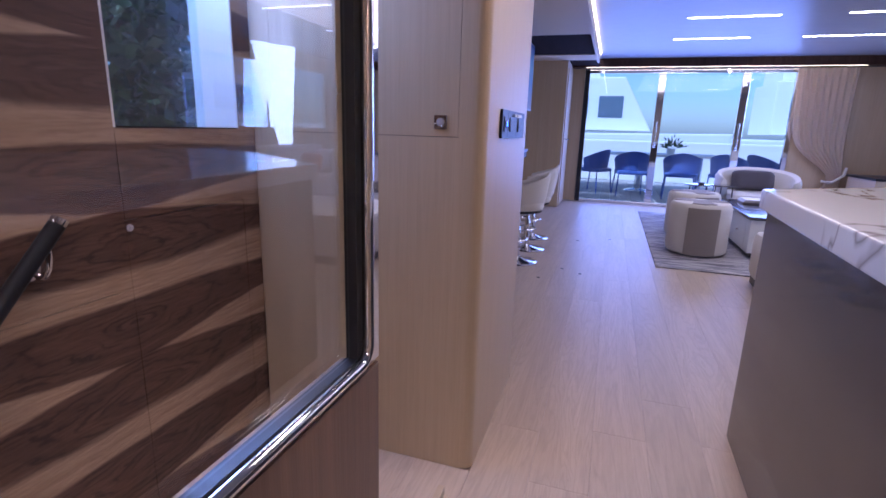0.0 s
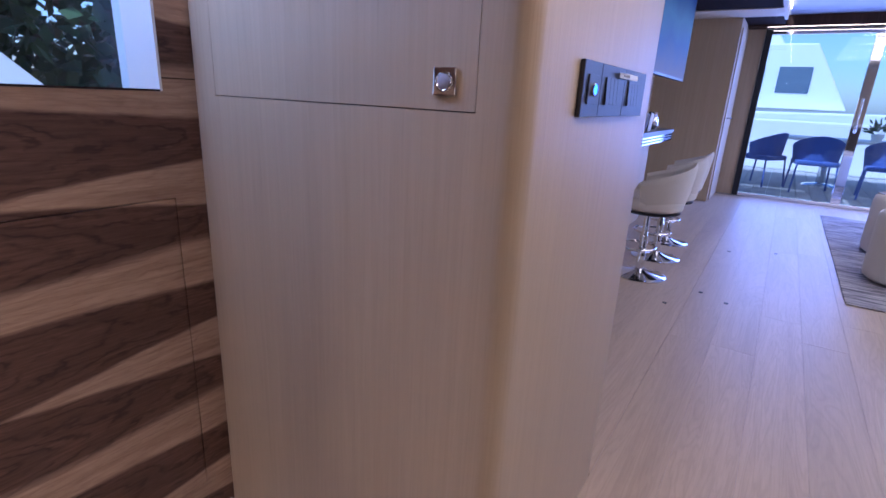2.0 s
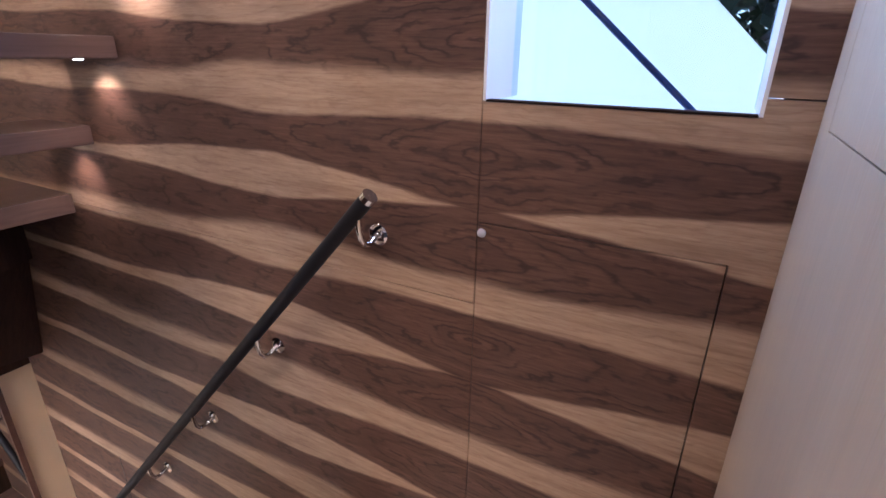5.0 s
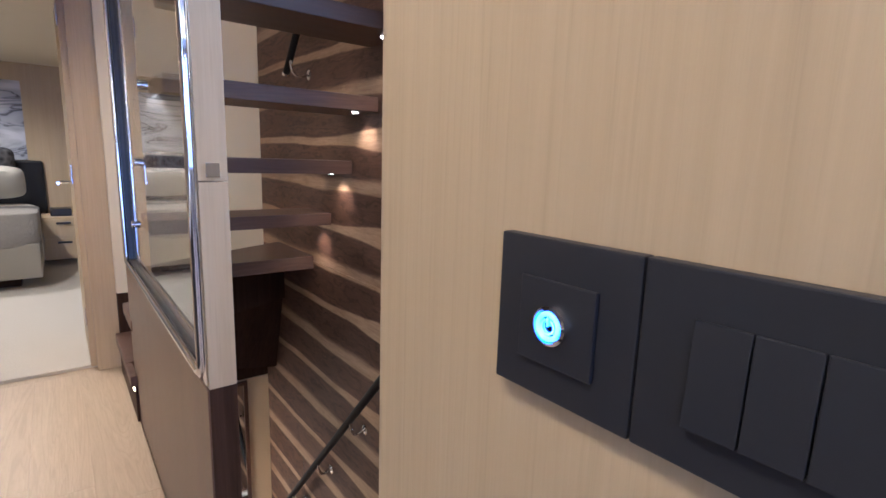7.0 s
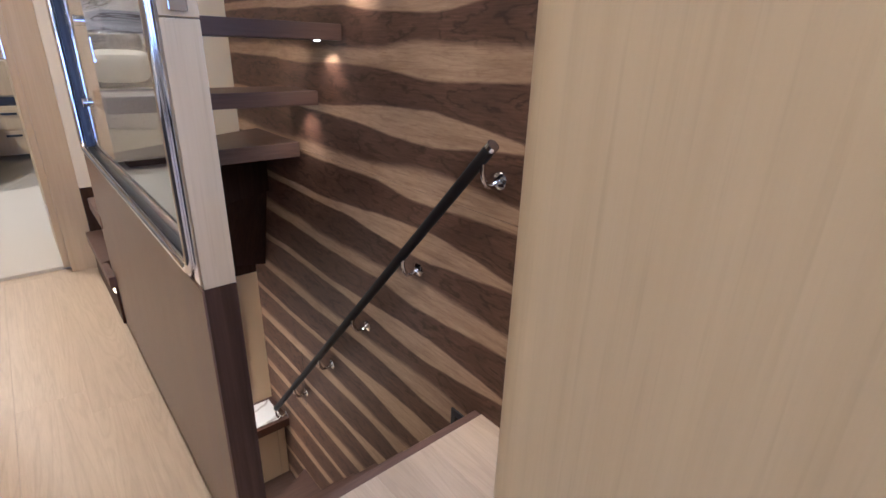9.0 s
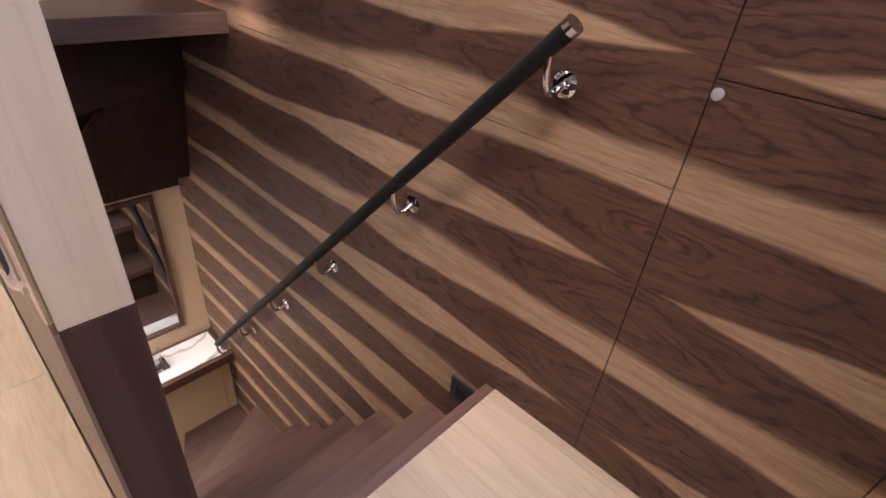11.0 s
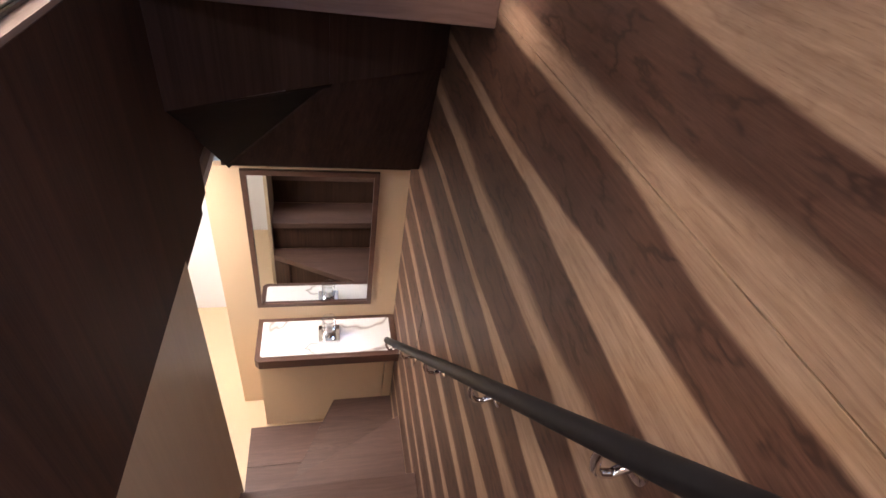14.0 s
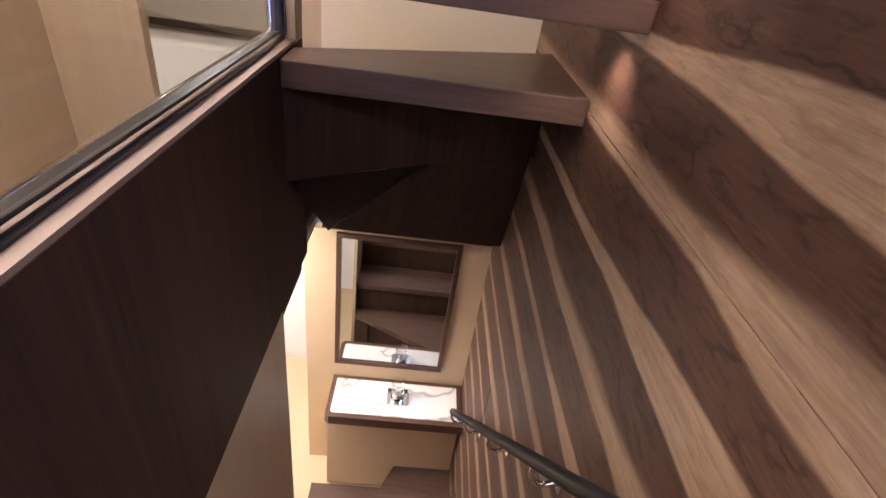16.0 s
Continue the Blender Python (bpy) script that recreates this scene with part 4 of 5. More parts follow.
def bar_stool():
    s = thing("bar_stool", (0, 0, 0), "ivory bucket bar stool on a chrome pedestal", "bar stool", "bar stools")
    part("base", lathe([(0.175, 0.0), (0.175, 0.008), (0.15, 0.018), (0.06, 0.03), (0.028, 0.05)], 36), CHROME, s, "round chrome foot", smooth=True)
    part("column", lathe([(0.026, 0.0505), (0.026, 0.28), (0.019, 0.29), (0.019, 0.44)], 20), CHROME, s, smooth=True)
    part("foot_ring", tube([(0.13 * math.cos(a * math.pi / 12) - 0.05, 0.13 * math.sin(a * math.pi / 12), 0.2) for a in range(25)], 0.009, 8), CHROME, s, smooth=True)
    part("seat_plate", lathe([(0.17, 0.44), (0.19, 0.448), (0.19, 0.462)], 30), BLACK, s)
    rings = []
    for t, z in ((0.17, 0.463), (0.2, 0.48), (0.205, 0.52), (0.19, 0.55)):
        rings.append([(t * a, t * c, z) for a, c in round_seat_outline(1, 1, 36, 2.3)])
    part("seat", stack(rings), LINEN, s, smooth=True)
    bm = bmesh.new()
    cols = []
    for i in range(17):
        a = radians(-105 + 210 * i / 16)
        h = 0.78 - 0.12 * abs(i - 8) / 8
        pr = []
        for r, z in ((0.196, 0.47), (0.222, 0.6), (0.24, h - 0.03), (0.23, h), (0.205, h - 0.02), (0.195, 0.6), (0.18, 0.5)):
            pr.append(bm.verts.new((r * math.cos(a), r * math.sin(a), z)))
        cols.append(pr)
    for p, q in zip(cols, cols[1:]):
        for k in range(7):
            bm.faces.new((p[k], q[k], q[(k + 1) % 7], p[(k + 1) % 7]))
    bm.faces.new(cols[0])
    bm.faces.new(cols[-1][::-1])
    bmesh.ops.recalc_face_normals(bm, faces=bm.faces)
    part("backrest", bm, LINEN, s, smooth=True)
    return s


st = bar_stool()
st.matrix_basis = pose(-0.35, 2.78, 0, 0, 0, 8)
copy_thing(st, pose(-0.35, 3.3, 0, 0, 0, -5))
copy_thing(st, pose(-0.38, 3.85, 0, 0, 0, 3))


def wall_bar():
    c = thing("wall_bar", (-0.9, 3.4, 0), "dark-topped wall bar with chrome banding", "bar")
    part("carcass", box(-1.199, 2.3, 0, -0.78, 4.55, 0.80), OAK, c, "pale oak cabinet body")
    for z in (0.802, 0.826, 0.85):
        part("band", box(-1.19, 2.28, z, -0.6, 4.6, z + 0.012), CHROME, c, "polished chrome band")
        part("strip", box(-1.19, 2.285, z + 0.0125, -0.605, 4.59, z + 0.0235), BLACK, c)
    part("top", box(-1.199, 2.27, 0.8745, -0.595, 4.61, 0.9, 0.002), BLACK, c, "black glossy bar top")


wall_bar()
tv = thing("television", (-0.7, 4.2, 1.3), "wall-mounted flat television showing a blue beach picture", "television")
part("bezel", box(-0.66, 3.45, 1.33, -0.61, 4.72, 2.05, 0.004), BLACK, tv)
n = Nodes("lit_screen")
co, sp = n.xyz()
pic = n.ramp(n.m('ADD', n.m('MULTIPLY', n.m('SUBTRACT', sp[2], 1.35), 1.1), n.m('MULTIPLY', n.noise(co, 3.0), 0.25)), (0.15, (0.45, 0.4, 0.5)), (0.4, (0.1, 0.3, 0.8)), (0.6, (0.25, 0.6, 0.95)), (0.85, (0.03, 0.1, 0.5)))
SCREEN = n.done((0.02, 0.02, 0.03), 0.5, Emission_Color=pic, Emission_Strength=0.17, Specular_IOR_Level=0.1)
part("screen", box(-0.6095, 3.47, 1.35, -0.6085, 4.70, 2.03), SCREEN, tv, "lit blue screen")
part("bracket", box(-1.199, 4.0, 1.6, -0.661, 4.15, 1.75, 0.004), BLACK, tv)
for y, h, r, mat, label in ((3.3, 0.18, 0.04, LINEN, "white china vase on the bar top"), (4.2, 0.15, 0.055, CHROME, "chrome kettle on the bar top")):
    tagged(part("vase" if mat is LINEN else "kettle", lathe([(r * 0.6, 0.9005), (r, 0.93), (r, 0.9 + h * 0.6), (r * 0.55, 0.9 + h * 0.85), (r * 0.75, 0.9 + h)], 24, (-0.72, y)), mat, smooth=True), label, "vase" if mat is LINEN else "kettle")
nap = thing("napkin_stack", (-0.7, 3.75, 0.9), "fanned white napkins in a holder", "napkins")
for k in range(4):
    part("napkin", prism([(3.68 + 0.02 * k, 0.9005), (3.78 + 0.02 * k, 0.9005), (3.84 + 0.02 * k, 1.03), (3.74 + 0.02 * k, 1.05)], -0.74 + 0.03 * k, -0.735 + 0.03 * k, axis=0), PAPER, nap)
pd = thing("door_2", (-0.36, 6.7, 0), "pale oak side door with a chrome lever", "door", kind="structure")
part("leaf", box(-0.3595, 6.35, 0.01, -0.345, 7.05, 2.0, 0.001), OAK, pd)
lev = part("lever", tube([(-0.345, 6.46, 1.0), (-0.30, 6.46, 1.0), (-0.295, 6.5, 1.0), (-0.295, 6.58, 1.0)], 0.009, 8), CHROME, pd, "chrome lever", smooth=True)


def tub_chair():
    s = thing("tub_chair", (2.15, 5.95, 0.01), "ivory boucle tub armchair with a rounded back", "armchair")
    cx, cy = 2.15, 5.95
    part("seat", soft_block(cx - 0.36, cy - 0.4, 0.14, cx + 0.36, cy + 0.3, 0.42, 0.06), LINEN, s, smooth=True)
    bm = bmesh.new()
    cols = []
    for i in range(23):
        a = radians(-25 + 230 * i / 22)
        h = 0.72 - 0.13 * (abs(i - 11) / 11) ** 2
        pr = []
        for r, z in ((0.40, 0.10), (0.46, 0.3), (0.475, h - 0.05), (0.45, h), (0.40, h - 0.03), (0.37, 0.4), (0.36, 0.12)):
            pr.append(bm.verts.new((cx + r * math.cos(a) * 1.02, cy + r * math.sin(a) * 0.86, z)))
        cols.append(pr)
    for p, q in zip(cols, cols[1:]):
        for k in range(7):
            bm.faces.new((p[k], q[k], q[(k + 1) % 7], p[(k + 1) % 7]))
    bm.faces.new(cols[0])
    bm.faces.new(cols[-1][::-1])
    bmesh.ops.recalc_face_normals(bm, faces=bm.faces)
    part("backrest", bm, LINEN, s, smooth=True)
    for dx in (-0.28, 0.28):
        for dy in (-0.3, 0.2):
            part("leg", lathe([(0.018, 0.0105), (0.022, 0.14)], 14, (cx + dx, cy + dy)), BLACK, s)


tub_chair()


def pillow(name, at, w, h, mat, label, rz=0.0, lean=18.0):
    rings = []
    for t, d in ((0.62, -0.075), (0.86, -0.055), (1.0, 0.0), (0.86, 0.055), (0.62, 0.075)):
        rings.append([(w / 2 * t * a, d, h / 2 * t * c) for a, c in round_seat_outline(1, 1, 36, 5)])
    o = part(name, stack(rings), mat, smooth=True)
    o.matrix_world = pose(*at, -lean, 0, rz)
    return tagged(o, label, "cushion")


pillow("cushion", (2.13, 6.08, 0.56), 0.5, 0.27, CUSHION, "dark grey velvet cushion on the tub chair")


def coffee_table():
    t = thing("coffee_table", (1.95, 4.3, 0.01), "white low table with a dark glass top", "coffee table")
    part("body", box(1.62, 3.75, 0.06, 2.5, 5.15, 0.37, 0.006), WHITE, t)
    part("plinth", box(1.66, 3.8, 0.0105, 2.46, 5.1, 0.0595), BLACK, t)
    part("top", box(1.60, 3.73, 0.3705, 2.52, 5.17, 0.40, 0.004), GREY_GLOSS, t, "dark glossy top")
    part("drawer", box(1.615, 3.9, 0.1, 1.6195, 4.4, 0.34, 0.001), WHITE, t)
    part("knob", lathe([(0.012, 0.21), (0.012, 0.23)], 12, (1.606, 4.15)), CHROME, t)


coffee_table()
tray = thing("tray_books", (2.0, 4.7, 0.4), "stack of pale magazines on the low table", "books")
for k in range(3):
    part("book", box(1.75 + 0.01 * k, 4.75 - 0.015 * k, 0.4005 + 0.016 * k, 2.1 - 0.02 * k, 5.0, 0.4155 + 0.016 * k, 0.001), (TAUPE, WHITE, PAPER)[k], tray)
so = thing("sofa", (2.2, 2.9, 0.0), "ivory boucle sofa chaise on a dark plinth", "sofa")
part("plinth", box(1.47, 2.02, 0.0005, 4.25, 2.92, 0.07), BLACK, so)
part("seat", soft_block(1.42, 1.97, 0.0705, 2.5, 2.97, 0.42, 0.05), LINEN, so, smooth=True)
part("seat", soft_block(2.505, 1.97, 0.0705, 4.3, 2.97, 0.42, 0.05), LINEN, so, smooth=True)
part("backrest", soft_block(1.8, 1.7, 0.0705, 4.3, 1.965, 0.78, 0.06), LINEN, so, smooth=True)
s2 = thing("sofa", (3.9, 4.4, 0.0), "ivory boucle long sofa along the saloon side", "sofa")
part("plinth", box(3.35, 3.4, 0.0105, 4.3, 5.9, 0.07), BLACK, s2)
part("seat", soft_block(3.32, 3.35, 0.0705, 4.1, 5.95, 0.43, 0.05), LINEN, s2, smooth=True)
part("backrest", soft_block(4.08, 3.35, 0.0705, 4.38, 5.95, 0.8, 0.06), LINEN, s2, smooth=True)
pillow("cushion", (3.52, 5.0, 0.60), 0.42, 0.36, LINEN, "ivory cushion with pale piping on the sofa", 20)
pillow("cushion", (3.6, 4.75, 0.58), 0.36, 0.28, CORAL, "coral printed cushion on the sofa", 10)


def side_tables():
    for k, (x, y, h) in enumerate(((1.42, 5.6, 0.5), (1.72, 5.66, 0.5))):
        t = thing("side_table", (x, y, 0.01), "small round black side table on thin legs", "side table", "twin side tables")
        part("tabletop", lathe([(0.15, h), (0.155, h + 0.006), (0.15, h + 0.014)], 32, (x, y)), GREY_GLOSS, t, smooth=True)
        for j in range(3):
            a = radians(90 + 120 * j)
            part("leg", tube([(x + 0.11 * math.cos(a), y + 0.11 * math.sin(a), h - 0.0005), (x + 0.13 * math.cos(a), y + 0.13 * math.sin(a), 0.0105)], 0.007, 8), BLACK, t, smooth=True)


side_tables()
tagged(part("bowl", lathe([(0.03, 0.5145), (0.05, 0.53), (0.045, 0.533), (0.02, 0.522)], 20, (1.46, 5.62)), BLACK, smooth=True), "small dark bowl on a side table", "bowl")


def curtain():
    bm = bmesh.new()
    rows = []
    for j in range(25):
        z = 0.03 + 2.03 * j / 24
        pinch = math.exp(-((z - 0.55) / 0.33) ** 2)
        x0, x1 = 2.69 + 0.06 * (2.06 - z) + 0.5 * pinch, 3.4 + 0.04 * pinch
        row = []
        for i in range(73):
            f = i / 72
            w = 0.02 * math.sin(f * math.pi * 17 + 0.4 * math.sin(z * 3)) * (1 - 0.45 * pinch)
            row.append(bm.verts.new((x0 + (x1 - x0) * f, 7.07 + w, z)))
        rows.append(row)
    for a, c in zip(rows, rows[1:]):
        for i in range(72):
            bm.faces.new((a[i], a[i + 1], c[i + 1], c[i]))
    bmesh.ops.solidify(bm, geom=list(bm.faces), thickness=0.003)
    t = thing("curtain", (3.0, 7.07, 0), "gathered ivory sheer curtain with a tie-back", "curtain")
    part("drape", bm, thin_cloth_material("ivory_sheer", (0.88, 0.78, 0.66), (0.78, 0.68, 0.56), 0.35), t, smooth=True)
    part("tie_back", tube([(3.2, 7.02, 0.53), (3.32, 6.99, 0.52), (3.46, 7.03, 0.62), (3.5, 7.1, 0.72)], 0.018, 10), LINEN, t, smooth=True)


curtain()
sc = thing("side_cabinet", (3.9, 6.5, 0), "dark-topped oak side cabinet", "cabinet")
part("body", box(3.5, 6.2, 0, 4.39, 7.0, 0.62), OAK, sc)
part("top", box(3.48, 6.18, 0.6205, 4.395, 7.01, 0.65, 0.003), BLACK, sc)
tl = thing("table_lamp", (3.85, 6.5, 0.65), "copper table lamp with a clear glass globe", "lamp")
COPPER = polished("rose_copper", (0.7, 0.42, 0.34), 0.3)
part("stem", lathe([(0.07, 0.6505), (0.07, 0.665), (0.04, 0.68), (0.04, 1.05), (0.06, 1.06)], 26, (3.85, 6.5)), COPPER, tl, smooth=True)
part("globe", lathe([(0.06, 1.061), (0.11, 1.1), (0.125, 1.17), (0.11, 1.23), (0.06, 1.27)], 28, (3.85, 6.5)), CHROME, tl, "mirrored glass globe", smooth=True)

# ---- cabin ----
KNIT = cloth_material("knitted_throw", (0.27, 0.245, 0.22), 45.0, 0.9)
BED_BASE = cloth_material("stone_upholstery", (0.33, 0.295, 0.24), 160.0, 0.5)
BED_LINEN = cloth_material("satin_bed_linen", (0.5, 0.47, 0.41), 220.0, 0.2)


def crinkled_leather():
    n = Nodes("crinkled_dark_leather")
    co, s = n.xyz()
    a = n.node("ShaderNodeTexVoronoi", 0, Vector=co, Scale=22.0)
    return n.done(n.ramp(a, (0.1, (0.02, 0.02, 0.024)), (0.8, (0.11, 0.11, 0.12))), 0.25, bump=a, depth=0.6)


BED_LEATHER = crinkled_leather()


def cabin():
    bed = thing("bed", (1.1, -5.8, 0), "made bed with stone base and grey throw", "bed")
    part("plinth", box(0.52, -6.4, 0.0045, 1.9, -5.2, 0.1), WALNUT, bed)
    part("base", box(0.36, -6.5, 0.1005, 2.0, -5.0, 0.40, 0.015), BED_BASE, bed, "stone upholstered base")
    part("mattress", soft_block(0.37, -6.5, 0.4005, 2.0, -5.02, 0.62, 0.05), BED_LINEN, bed, smooth=True)
    part("throw", soft_block(0.345, -5.5, 0.36, 2.02, -4.985, 0.66, 0.03), KNIT, bed, "folded knitted throw", smooth=True)
    hb = thing("headboard", (1.1, -6.53, 0.4), "black quilted leather headboard", "headboard")
    part("pad", soft_block(0.3, -6.549, 0.3, 2.1, -6.502, 1.06, 0.02), LEATHER, hb)
    n2 = Nodes("grey_marbled_panel")
    co2, s2_ = n2.xyz()
    w = n2.noise(n2.scaled(co2, (0.7, 1, 2.8)), 1.5, 3.0, 0.5, 1.2)
    art = n2.done(n2.ramp(n2.m('ABSOLUTE', n2.m('SUBTRACT', w, 0.5)), (0.0, (0.04, 0.04, 0.05)), (0.014, (0.33, 0.34, 0.38)), (0.2, (0.6, 0.6, 0.64))), 0.3)
    pn = thing("art_panel", (1.1, -6.549, 1.03), "grey swirled decorative panel behind the bed", "wall panel")
    part("board", box(0.42, -6.549, 1.065, 2.2, -6.54, 1.87, 0.002), art, pn)
    for x in (0.70, 1.36):
        pillow("pillow", (x + 0.05, -6.2, 0.85), 0.6, 0.36, BED_LINEN, "ivory bed pillow leaning on the headboard", 0, 26)
        pillow("cushion", (x + 0.08, -6.38, 1.04), 0.52, 0.32, BED_LEATHER, "dark crinkled leather cushion behind the pillow", 4, 14)
    part("blanket", soft_block(0.352, -6.0, 0.37, 2.012, -5.45, 0.635, 0.02), CUSHION, bed, "dark grey folded blanket", smooth=True)
    for k in range(26):
        z = 0.30 + 0.02 * math.sin(k * 2.3)
        part("fringe", tube([(0.341, -5.48 + 0.019 * k, 0.42), (0.336, -5.482 + 0.019 * k, 0.36), (0.338, -5.478 + 0.019 * k, z)], 0.003, 5), KNIT, bed)
    ns = thing("nightstand", (0.15, -6.3, 0), "pale oak nightstand with drawers", "nightstand")
    part("body", box(0.0, -6.5, 0.06, 0.36, -6.05, 0.5, 0.004), OAK, ns)
    for z in (0.1, 0.3):
        part("drawer", box(0.01, -6.0495, z, 0.35, -6.04, z + 0.18, 0.002), OAK, ns)
        part("pull", box(0.12, -6.0395, z + 0.13, 0.24, -6.03, z + 0.15), BLACK, ns)
    tagged(part("telephone", box(0.1, -6.35, 0.501, 0.28, -6.15, 0.58, 0.01), BLACK), "black bedside telephone on the nightstand", "telephone")
    door = thing("door_3", (0.118, -2.87, 0), "open pale oak cabin door with chrome lever", "door", kind="structure")
    part("leaf", box(0.098, -3.52, 0.008, 0.138, -2.87, 1.99, 0.002), OAK, door)
    for z in (0.25, 1.02, 1.8):
        part("hinge", box(0.1385, -2.9, z, 0.1445, -2.864, z + 0.1, 0.001), CHROME, door)
    part("lever", tube([(0.138, -3.45, 1.0), (0.19, -3.45, 1.0), (0.2, -3.41, 1.0), (0.2, -3.33, 1.0)], 0.009, 8), CHROME, door, "chrome lever", smooth=True)


cabin()
for x in (0.75, 1.5):
    rs = thing("reading_spot", (x, -6.45, 2.045), "small recessed spotlight over the bed", "downlight", "cabin spots")
    part("bezel", lathe([(0.035, 2.043), (0.035, 2.0495)], 20, (x, -6.4)), CHROME, rs)
    lamp("cabin_spot", 'SPOT', look((x, -6.44, 2.03), (x, -6.5, 1.0)), 14, NEUTRAL, spot=60, radius=0.01)

# ---- socket low on the stair wall ----
sk = thing("wall_socket", (XW, -0.83, -0.1), "small black wall socket beside the steps", "socket")
part("plate", box(XW + 0.0003, -0.872, -0.145, XW + 0.008, -0.79, -0.06, 0.001), NAVY, sk)
part("insert", box(XW + 0.0081, -0.85, -0.125, XW + 0.0105, -0.812, -0.085, 0.001), LEATHER, sk)
for y, x in ((2.36, -0.1), (2.6, 0.2), (3.9, 0.1), (4.1, 0.42), (2.7, 0.05)):
    tagged(part("floor_puck", lathe([(0.013, 0.0003), (0.013, 0.003)], 14, (x, y)), BLACK), "small dark floor stud set in the planks", "stud", "floor studs")

hatch = thing("veneer_hatch", (XW, -2.2, -0.7), "small walnut access hatch flush in the stair wall", "hatch")
part("leaf", box(XW + 0.0002, -2.36, -0.87, XW + 0.0012, -2.15, -0.5), VENEER, hatch)
for y0, z0, y1, z1 in ((-2.362, -0.873, -2.148, -0.8702), (-2.1498, -0.87, -2.147, -0.5)):
    part("joint", box(XW + 0.0002, y0, z0, XW + 0.0016, y1, z1), BLACK, hatch)

# ---- aft deck ----
TEAK = wood_material("grey_teak_deck", (0.3, 0.28, 0.26), (0.45, 0.42, 0.38), 1, 0.6, vary=0.4)
deck = thing("aft_deck", (1.3, 9.5, -0.03), "grey teak aft deck", "deck", kind="structure")
for k in range(40):
    part("deck_board", box(-2.3 + 0.18 * k, DOOR_Y + 0.06, -0.04, -2.3 + 0.18 * k + 0.174, 12.0, -0.012), TEAK, deck)
part("deck_base", box(-2.4, DOOR_Y + 0.06, -0.3, 5.2, 12.2, -0.041), WHITE, deck)
tagged(part("bulwark", box(-2.4, 11.6, -0.012, 5.2, 12.2, 0.95, 0.03), WHITE), "white gelcoat bulwark round the aft deck", "bulwark", kind="structure")
tagged(part("overhang", box(-2.4, DOOR_Y + 0.06, 2.3, 5.2, 9.6, 2.4), WHITE), "white deck overhang above the aft deck", "overhang", kind="structure")
for x in (-1.9, 3.9):
    tagged(part("deck_pillar", lathe([(0.09, -0.012), (0.08, 2.3)], 20, (x, 8.75)), WHITE, smooth=True), "white deck pillar under the overhang", "pillar", "deck pillars")
WICKER = cloth_material("slate_blue_weave", (0.075, 0.12, 0.36), 90.0, 0.8)


def deck_chair():
    s = thing("deck_chair", (0, 0, 0), "slate woven dining armchair", "chair", "aft deck chairs")
    for x in (-0.24, 0.24):
        for y, l in ((-0.22, 0.04), (0.22, -0.05)):
            part("leg", tube([(x, y, 0.42), (x * 1.12, y - l, 0.0005)], 0.013, 8), WICKER, s)
    part("seat", soft_block(-0.27, -0.26, 0.4, 0.27, 0.25, 0.47, 0.02), WICKER, s, smooth=True)
    bm = bmesh.new()
    cols = []
    for i in range(17):
        a = radians(-190 + 200 * i / 16)
        h = 0.82 - 0.17 * (abs(i - 8) / 8) ** 1.5
        pr = [bm.verts.new((r * math.cos(a), r * math.sin(a) * 0.9, z)) for r, z in ((0.275, 0.45), (0.31, h), (0.29, h), (0.255, 0.45))]
        cols.append(pr)
    for p, q in zip(cols, cols[1:]):
        for k in range(4):
            bm.faces.new((p[k], q[k], q[(k + 1) % 4], p[(k + 1) % 4]))
    bm.faces.new(cols[0])
    bm.faces.new(cols[-1][::-1])
    bmesh.ops.recalc_face_normals(bm, faces=bm.faces)
    part("backrest", bm, WICKER, s, smooth=True)
    return s


dc = deck_chair()
dc.matrix_basis = pose(0.05, 8.75, -0.012, 0, 0, 60)
for x, y, r in ((0.72, 8.5, 8), (1.55, 8.45, -4), (2.35, 8.7, -25), (3.0, 9.1, -60)):
    copy_thing(dc, pose(x, y, -0.012, 0, 0, r))
tb = thing("deck_table", (1.4, 9.4, -0.012), "pale glass-topped dining table on the aft deck", "table")
part("tabletop", soft_block(0.3, 9.0, 0.7, 2.6, 10.0, 0.74, 0.015), WHITE, tb, smooth=True)
for x in (0.9, 2.0):
    part("pedestal", lathe([(0.25, -0.0115), (0.22, 0.01), (0.06, 0.04), (0.06, 0.6995)], 24, (x, 9.5)), CHROME, tb, smooth=True)
rngp = random.Random(9)
LEAF = cloth_material("plant_leaf", (0.06, 0.11, 0.045), 60.0)
pl = thing("potted_plant", (1.45, 9.45, 0.74), "leafy plant in a white pot on the deck table", "plant")
part("pot", lathe([(0.06, 0.7405), (0.085, 0.85), (0.075, 0.85), (0.07, 0.83)], 20, (1.45, 9.45)), WHITE, pl, smooth=True)
bm = bmesh.new()
for k in range(70):
    a, e = rngp.uniform(0, 6.28), rngp.uniform(0.2, 1.3)
    d = Vector((math.cos(a) * math.cos(e), math.sin(a) * math.cos(e), math.sin(e)))
    p = Vector((1.45, 9.45, 0.84)) + d * rngp.uniform(0.05, 0.22)
    s = d.orthogonal().normalized() * 0.022
    bm.faces.new([bm.verts.new(q) for q in (p, p + d * 0.04 + s, p + d * 0.1, p + d * 0.04 - s)])
part("leaves", bm, LEAF, pl)

# ---- outside ----
GROUND = paint_material("harbour_water", (0.03, 0.06, 0.08), 0.12)
tagged(part("water", box(-1500, -1500, -3.2, 1500, 1500, -3.0), GROUND), "harbour water out to the horizon", "water", kind="structure")


TINTED = paint_material("tinted_glass", (0.12, 0.16, 0.2), 0.08)


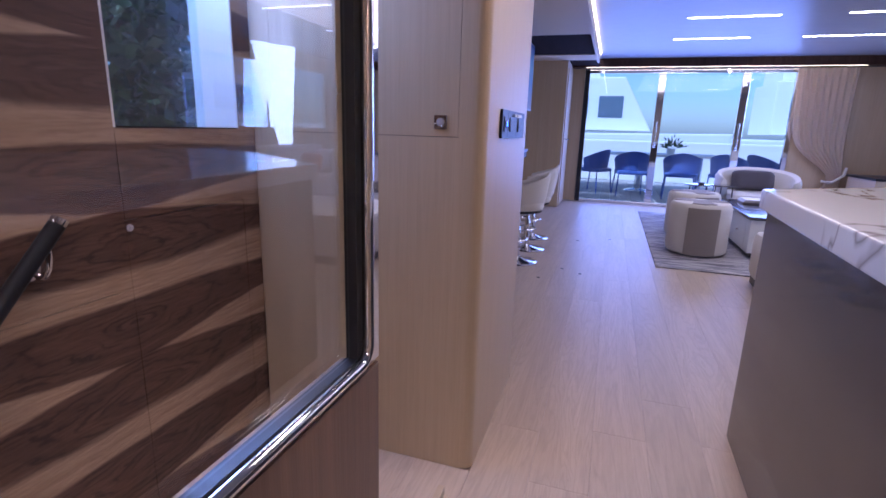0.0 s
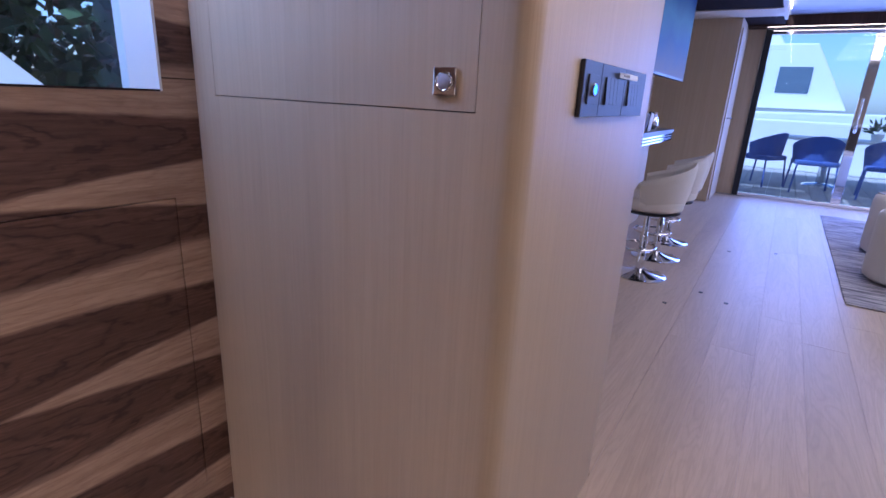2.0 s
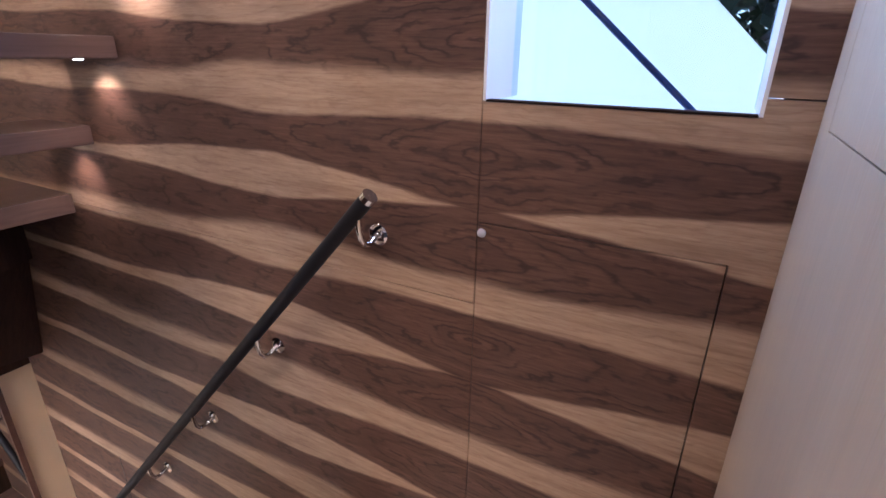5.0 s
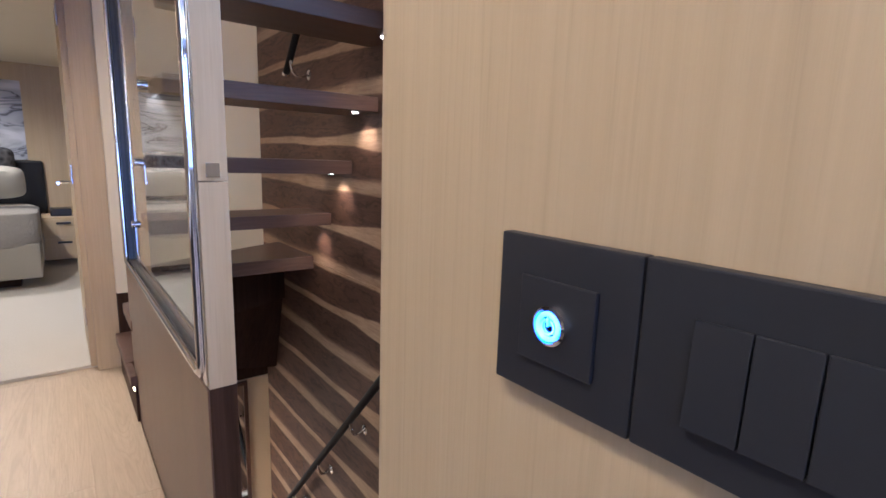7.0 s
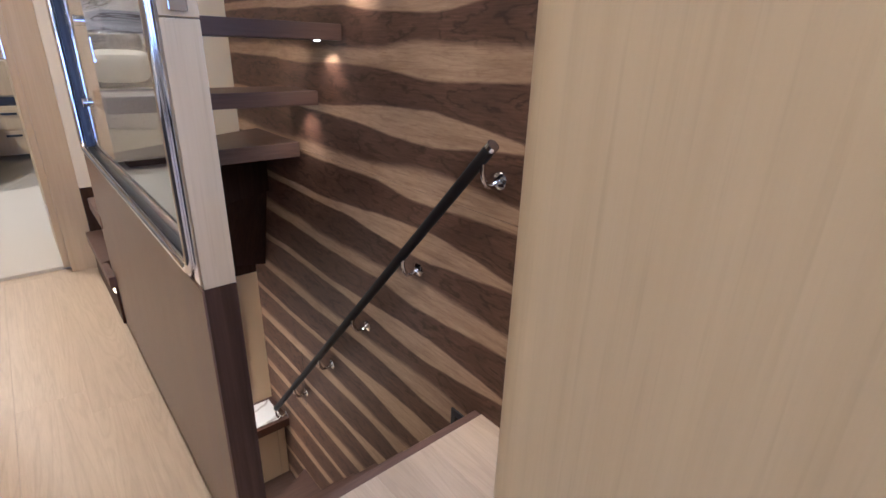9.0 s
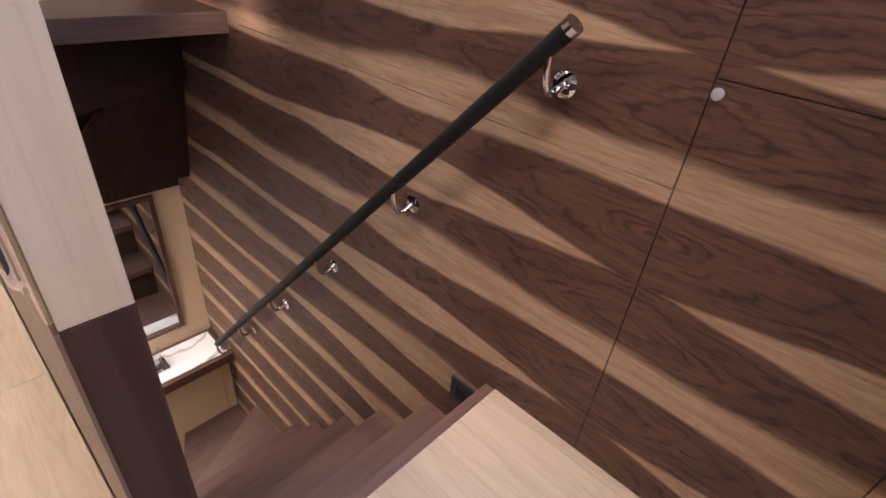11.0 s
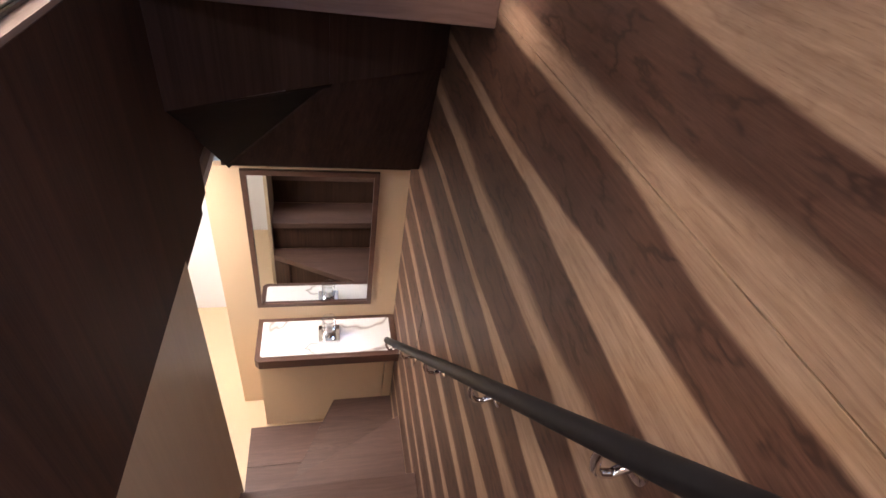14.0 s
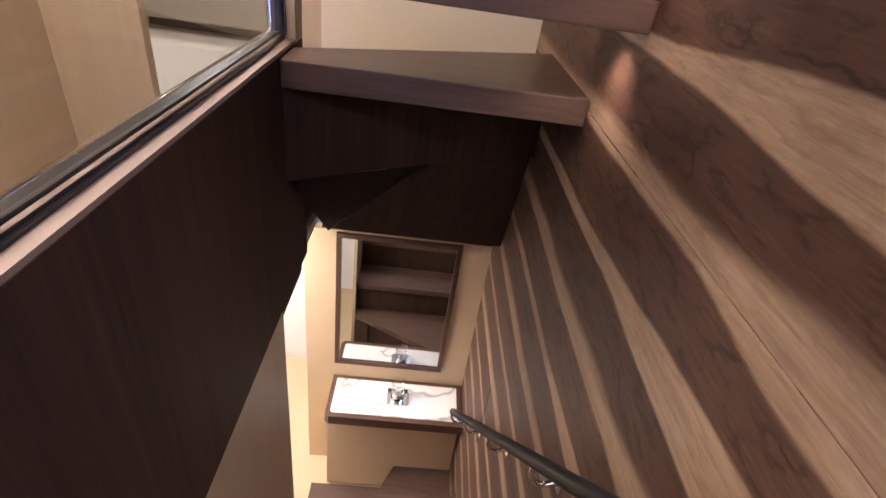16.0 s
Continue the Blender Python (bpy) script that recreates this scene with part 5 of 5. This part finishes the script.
def moored_yacht(name, x0, x1, y0, label):
    s = thing(name, ((x0 + x1) / 2, y0, -3.0), label, "boat", "moored yachts")
    part("hull", prism([(x0, -3.0), (x1, -3.0), (x1 + 1.2, 1.2), (x0 - 0.4, 1.0)], y0, y0 + 4.5, 0.05, axis=1), WHITE, s)
    part("superstructure", prism([(x0 + 1.0, 1.21), (x1 - 1.5, 1.21), (x1 - 2.6, 3.2), (x0 + 1.0, 3.2)], y0 + 0.6, y0 + 3.9, 0.05, axis=1), WHITE, s)
    part("flybridge", prism([(x0 + 1.2, 3.21), (x1 - 3.5, 3.21), (x1 - 4.4, 4.6), (x0 + 1.2, 4.6)], y0 + 0.9, y0 + 3.6, 0.05, axis=1), WHITE, s)
    k = x0 + 1.6
    while k < x1 - 3.2:
        part("window", box(k, y0 + 0.585, 1.7, k + 0.9, y0 + 0.598, 2.5), TINTED, s)
        k += 1.3
    part("rub_rail", box(x0 - 0.2, y0 - 0.05, 0.4, x1 + 0.6, y0 - 0.002, 0.5), BLACK, s)


moored_yacht("moored_yacht", -4.5, 3.2, 19.0, "white motor yacht moored across the basin")
moored_yacht("moored_yacht", 5.0, 15.0, 20.5, "white motor yacht moored beyond the stern")


sy = thing("moored_yacht", (16, 9, -3), "white motor yacht moored alongside to starboard", "boat", "moored yachts")
part("hull", prism([(2.0, -3.0), (22.0, -3.0), (24.0, 1.0), (1.5, 1.0)], 13.0, 17.0, 0.05, axis=0), WHITE, sy)
part("superstructure", prism([(4.0, 1.01), (19.0, 1.01), (17.0, 3.4), (5.0, 3.4)], 13.6, 16.4, 0.05, axis=0), WHITE, sy)
for k in range(8):
    part("window", box(13.585, 5.6 + 1.4 * k, 1.6, 13.598, 6.6 + 1.4 * k, 2.5), TINTED, sy)

# white canvas screen, rope and tree outside the side window
can = thing("canvas_screen", (-1.8, -0.8, 0), "white canvas side screen with a dark rope", "awning")
part("canvas", prism([(-2.6, -1.0), (1.3, -1.0), (1.3, -0.087), (0.3, 0.863), (-0.9, 2.003), (-2.6, 3.6)], -1.83, -1.82, axis=0), thin_cloth_material("white_canvas", (0.9, 0.9, 0.9), (0.78, 0.8, 0.82), 0.9), can)
part("rope", tube([(-1.805, -1.4, 2.05), (-1.805, -0.60, 1.351), (-1.805, -0.228, 1.027), (-1.805, 0.3, 0.565)], 0.011, 8), paint_material("navy_rope", (0.045, 0.08, 0.26), 0.7), can, "dark navy rope")
# unseen slab, added to keep direct sun out of the side window
tagged(part("side_sun_block", box(-1.95, -4.0, 2.4, -0.87, 6.5, 2.5, 0.02), WHITE), "unseen white slab above the side window, keeps the sun out", "overhang", kind="structure")
BARK = paint_material("grey_bark", (0.14, 0.11, 0.08), 0.9, 0.0, 0.5)


def tree(x, y, base, seed, label):
    r = random.Random(seed)
    t = thing("tree", (x, y, base), label, "tree", "quay trees")
    bm = tube([(x, y, base), (x + 0.05, y + 0.05, base + 1.6), (x - 0.1, y, base + 3.2), (x, y + 0.1, base + 5.4)], 0.16, 10)
    for k in range(7):
        z = base + 2.2 + 0.45 * k
        a = r.uniform(0, 6.28)
        tube([(x, y, z), (x + 0.7 * math.cos(a), y + 0.7 * math.sin(a), z + 0.5), (x + 1.5 * math.cos(a), y + 1.5 * math.sin(a), z + 0.8)], 0.05, 7, bm)
    part("trunk", bm, BARK, t)
    vs, fs = [], []
    for k in range(9000):
        while True:
            p = Vector((r.uniform(-1, 1), r.uniform(-1, 1), r.uniform(-1, 1)))
            if 0.35 < p.length < 1.0 and noise.noise(p * 2.3 + Vector((seed, 0, 0))) > -0.3:
                break
        c = Vector((x + p.x * 1.7, y + p.y * 1.8, base + 4.4 + p.z * 2.3))
        d = Vector((r.gauss(0, 1), r.gauss(0, 1), r.gauss(0, 0.7) - 0.3)).normalized()
        s = d.orthogonal().normalized()
        s = s * math.cos(k) + d.cross(s) * math.sin(k)
        l, w = r.uniform(0.11, 0.19), r.uniform(0.035, 0.06)
        i = len(vs)
        vs += [c, c + d * l * 0.5 + s * w, c + d * l, c + d * l * 0.5 - s * w]
        fs.append((i, i + 1, i + 2, i + 3))
    me = bpy.data.meshes.new("crown")
    me.from_pydata(vs, [], fs)
    n = bpy.data.materials.get("tree_leaf")
    if n is None:
        q = Nodes("tree_leaf")
        g = q.node("ShaderNodeNewGeometry", 8)
        n = q.done(q.ramp(g, (0.0, (0.012, 0.035, 0.016)), (0.6, (0.03, 0.075, 0.025)), (1.0, (0.07, 0.13, 0.045))), 0.45)
    me.materials.append(n)
    o = new("crown", me)
    o.parent = t
    o.matrix_parent_inverse = t.matrix_basis.inverted()


tree(-4.6, 1.6, -2.6, 3, "broad-leaved green tree on the quay")
tree(-4.9, 4.4, -2.6, 5, "broad-leaved green tree on the quay")
tree(-5.2, -0.9, -2.6, 8, "broad-leaved green tree on the quay")
tagged(part("quay", box(-30, -40, -3.0, -3.2, 40, -2.6), paint_material("quay_concrete", (0.4, 0.39, 0.37), 0.85)), "pale concrete quay beside the boat", "quay", kind="structure")
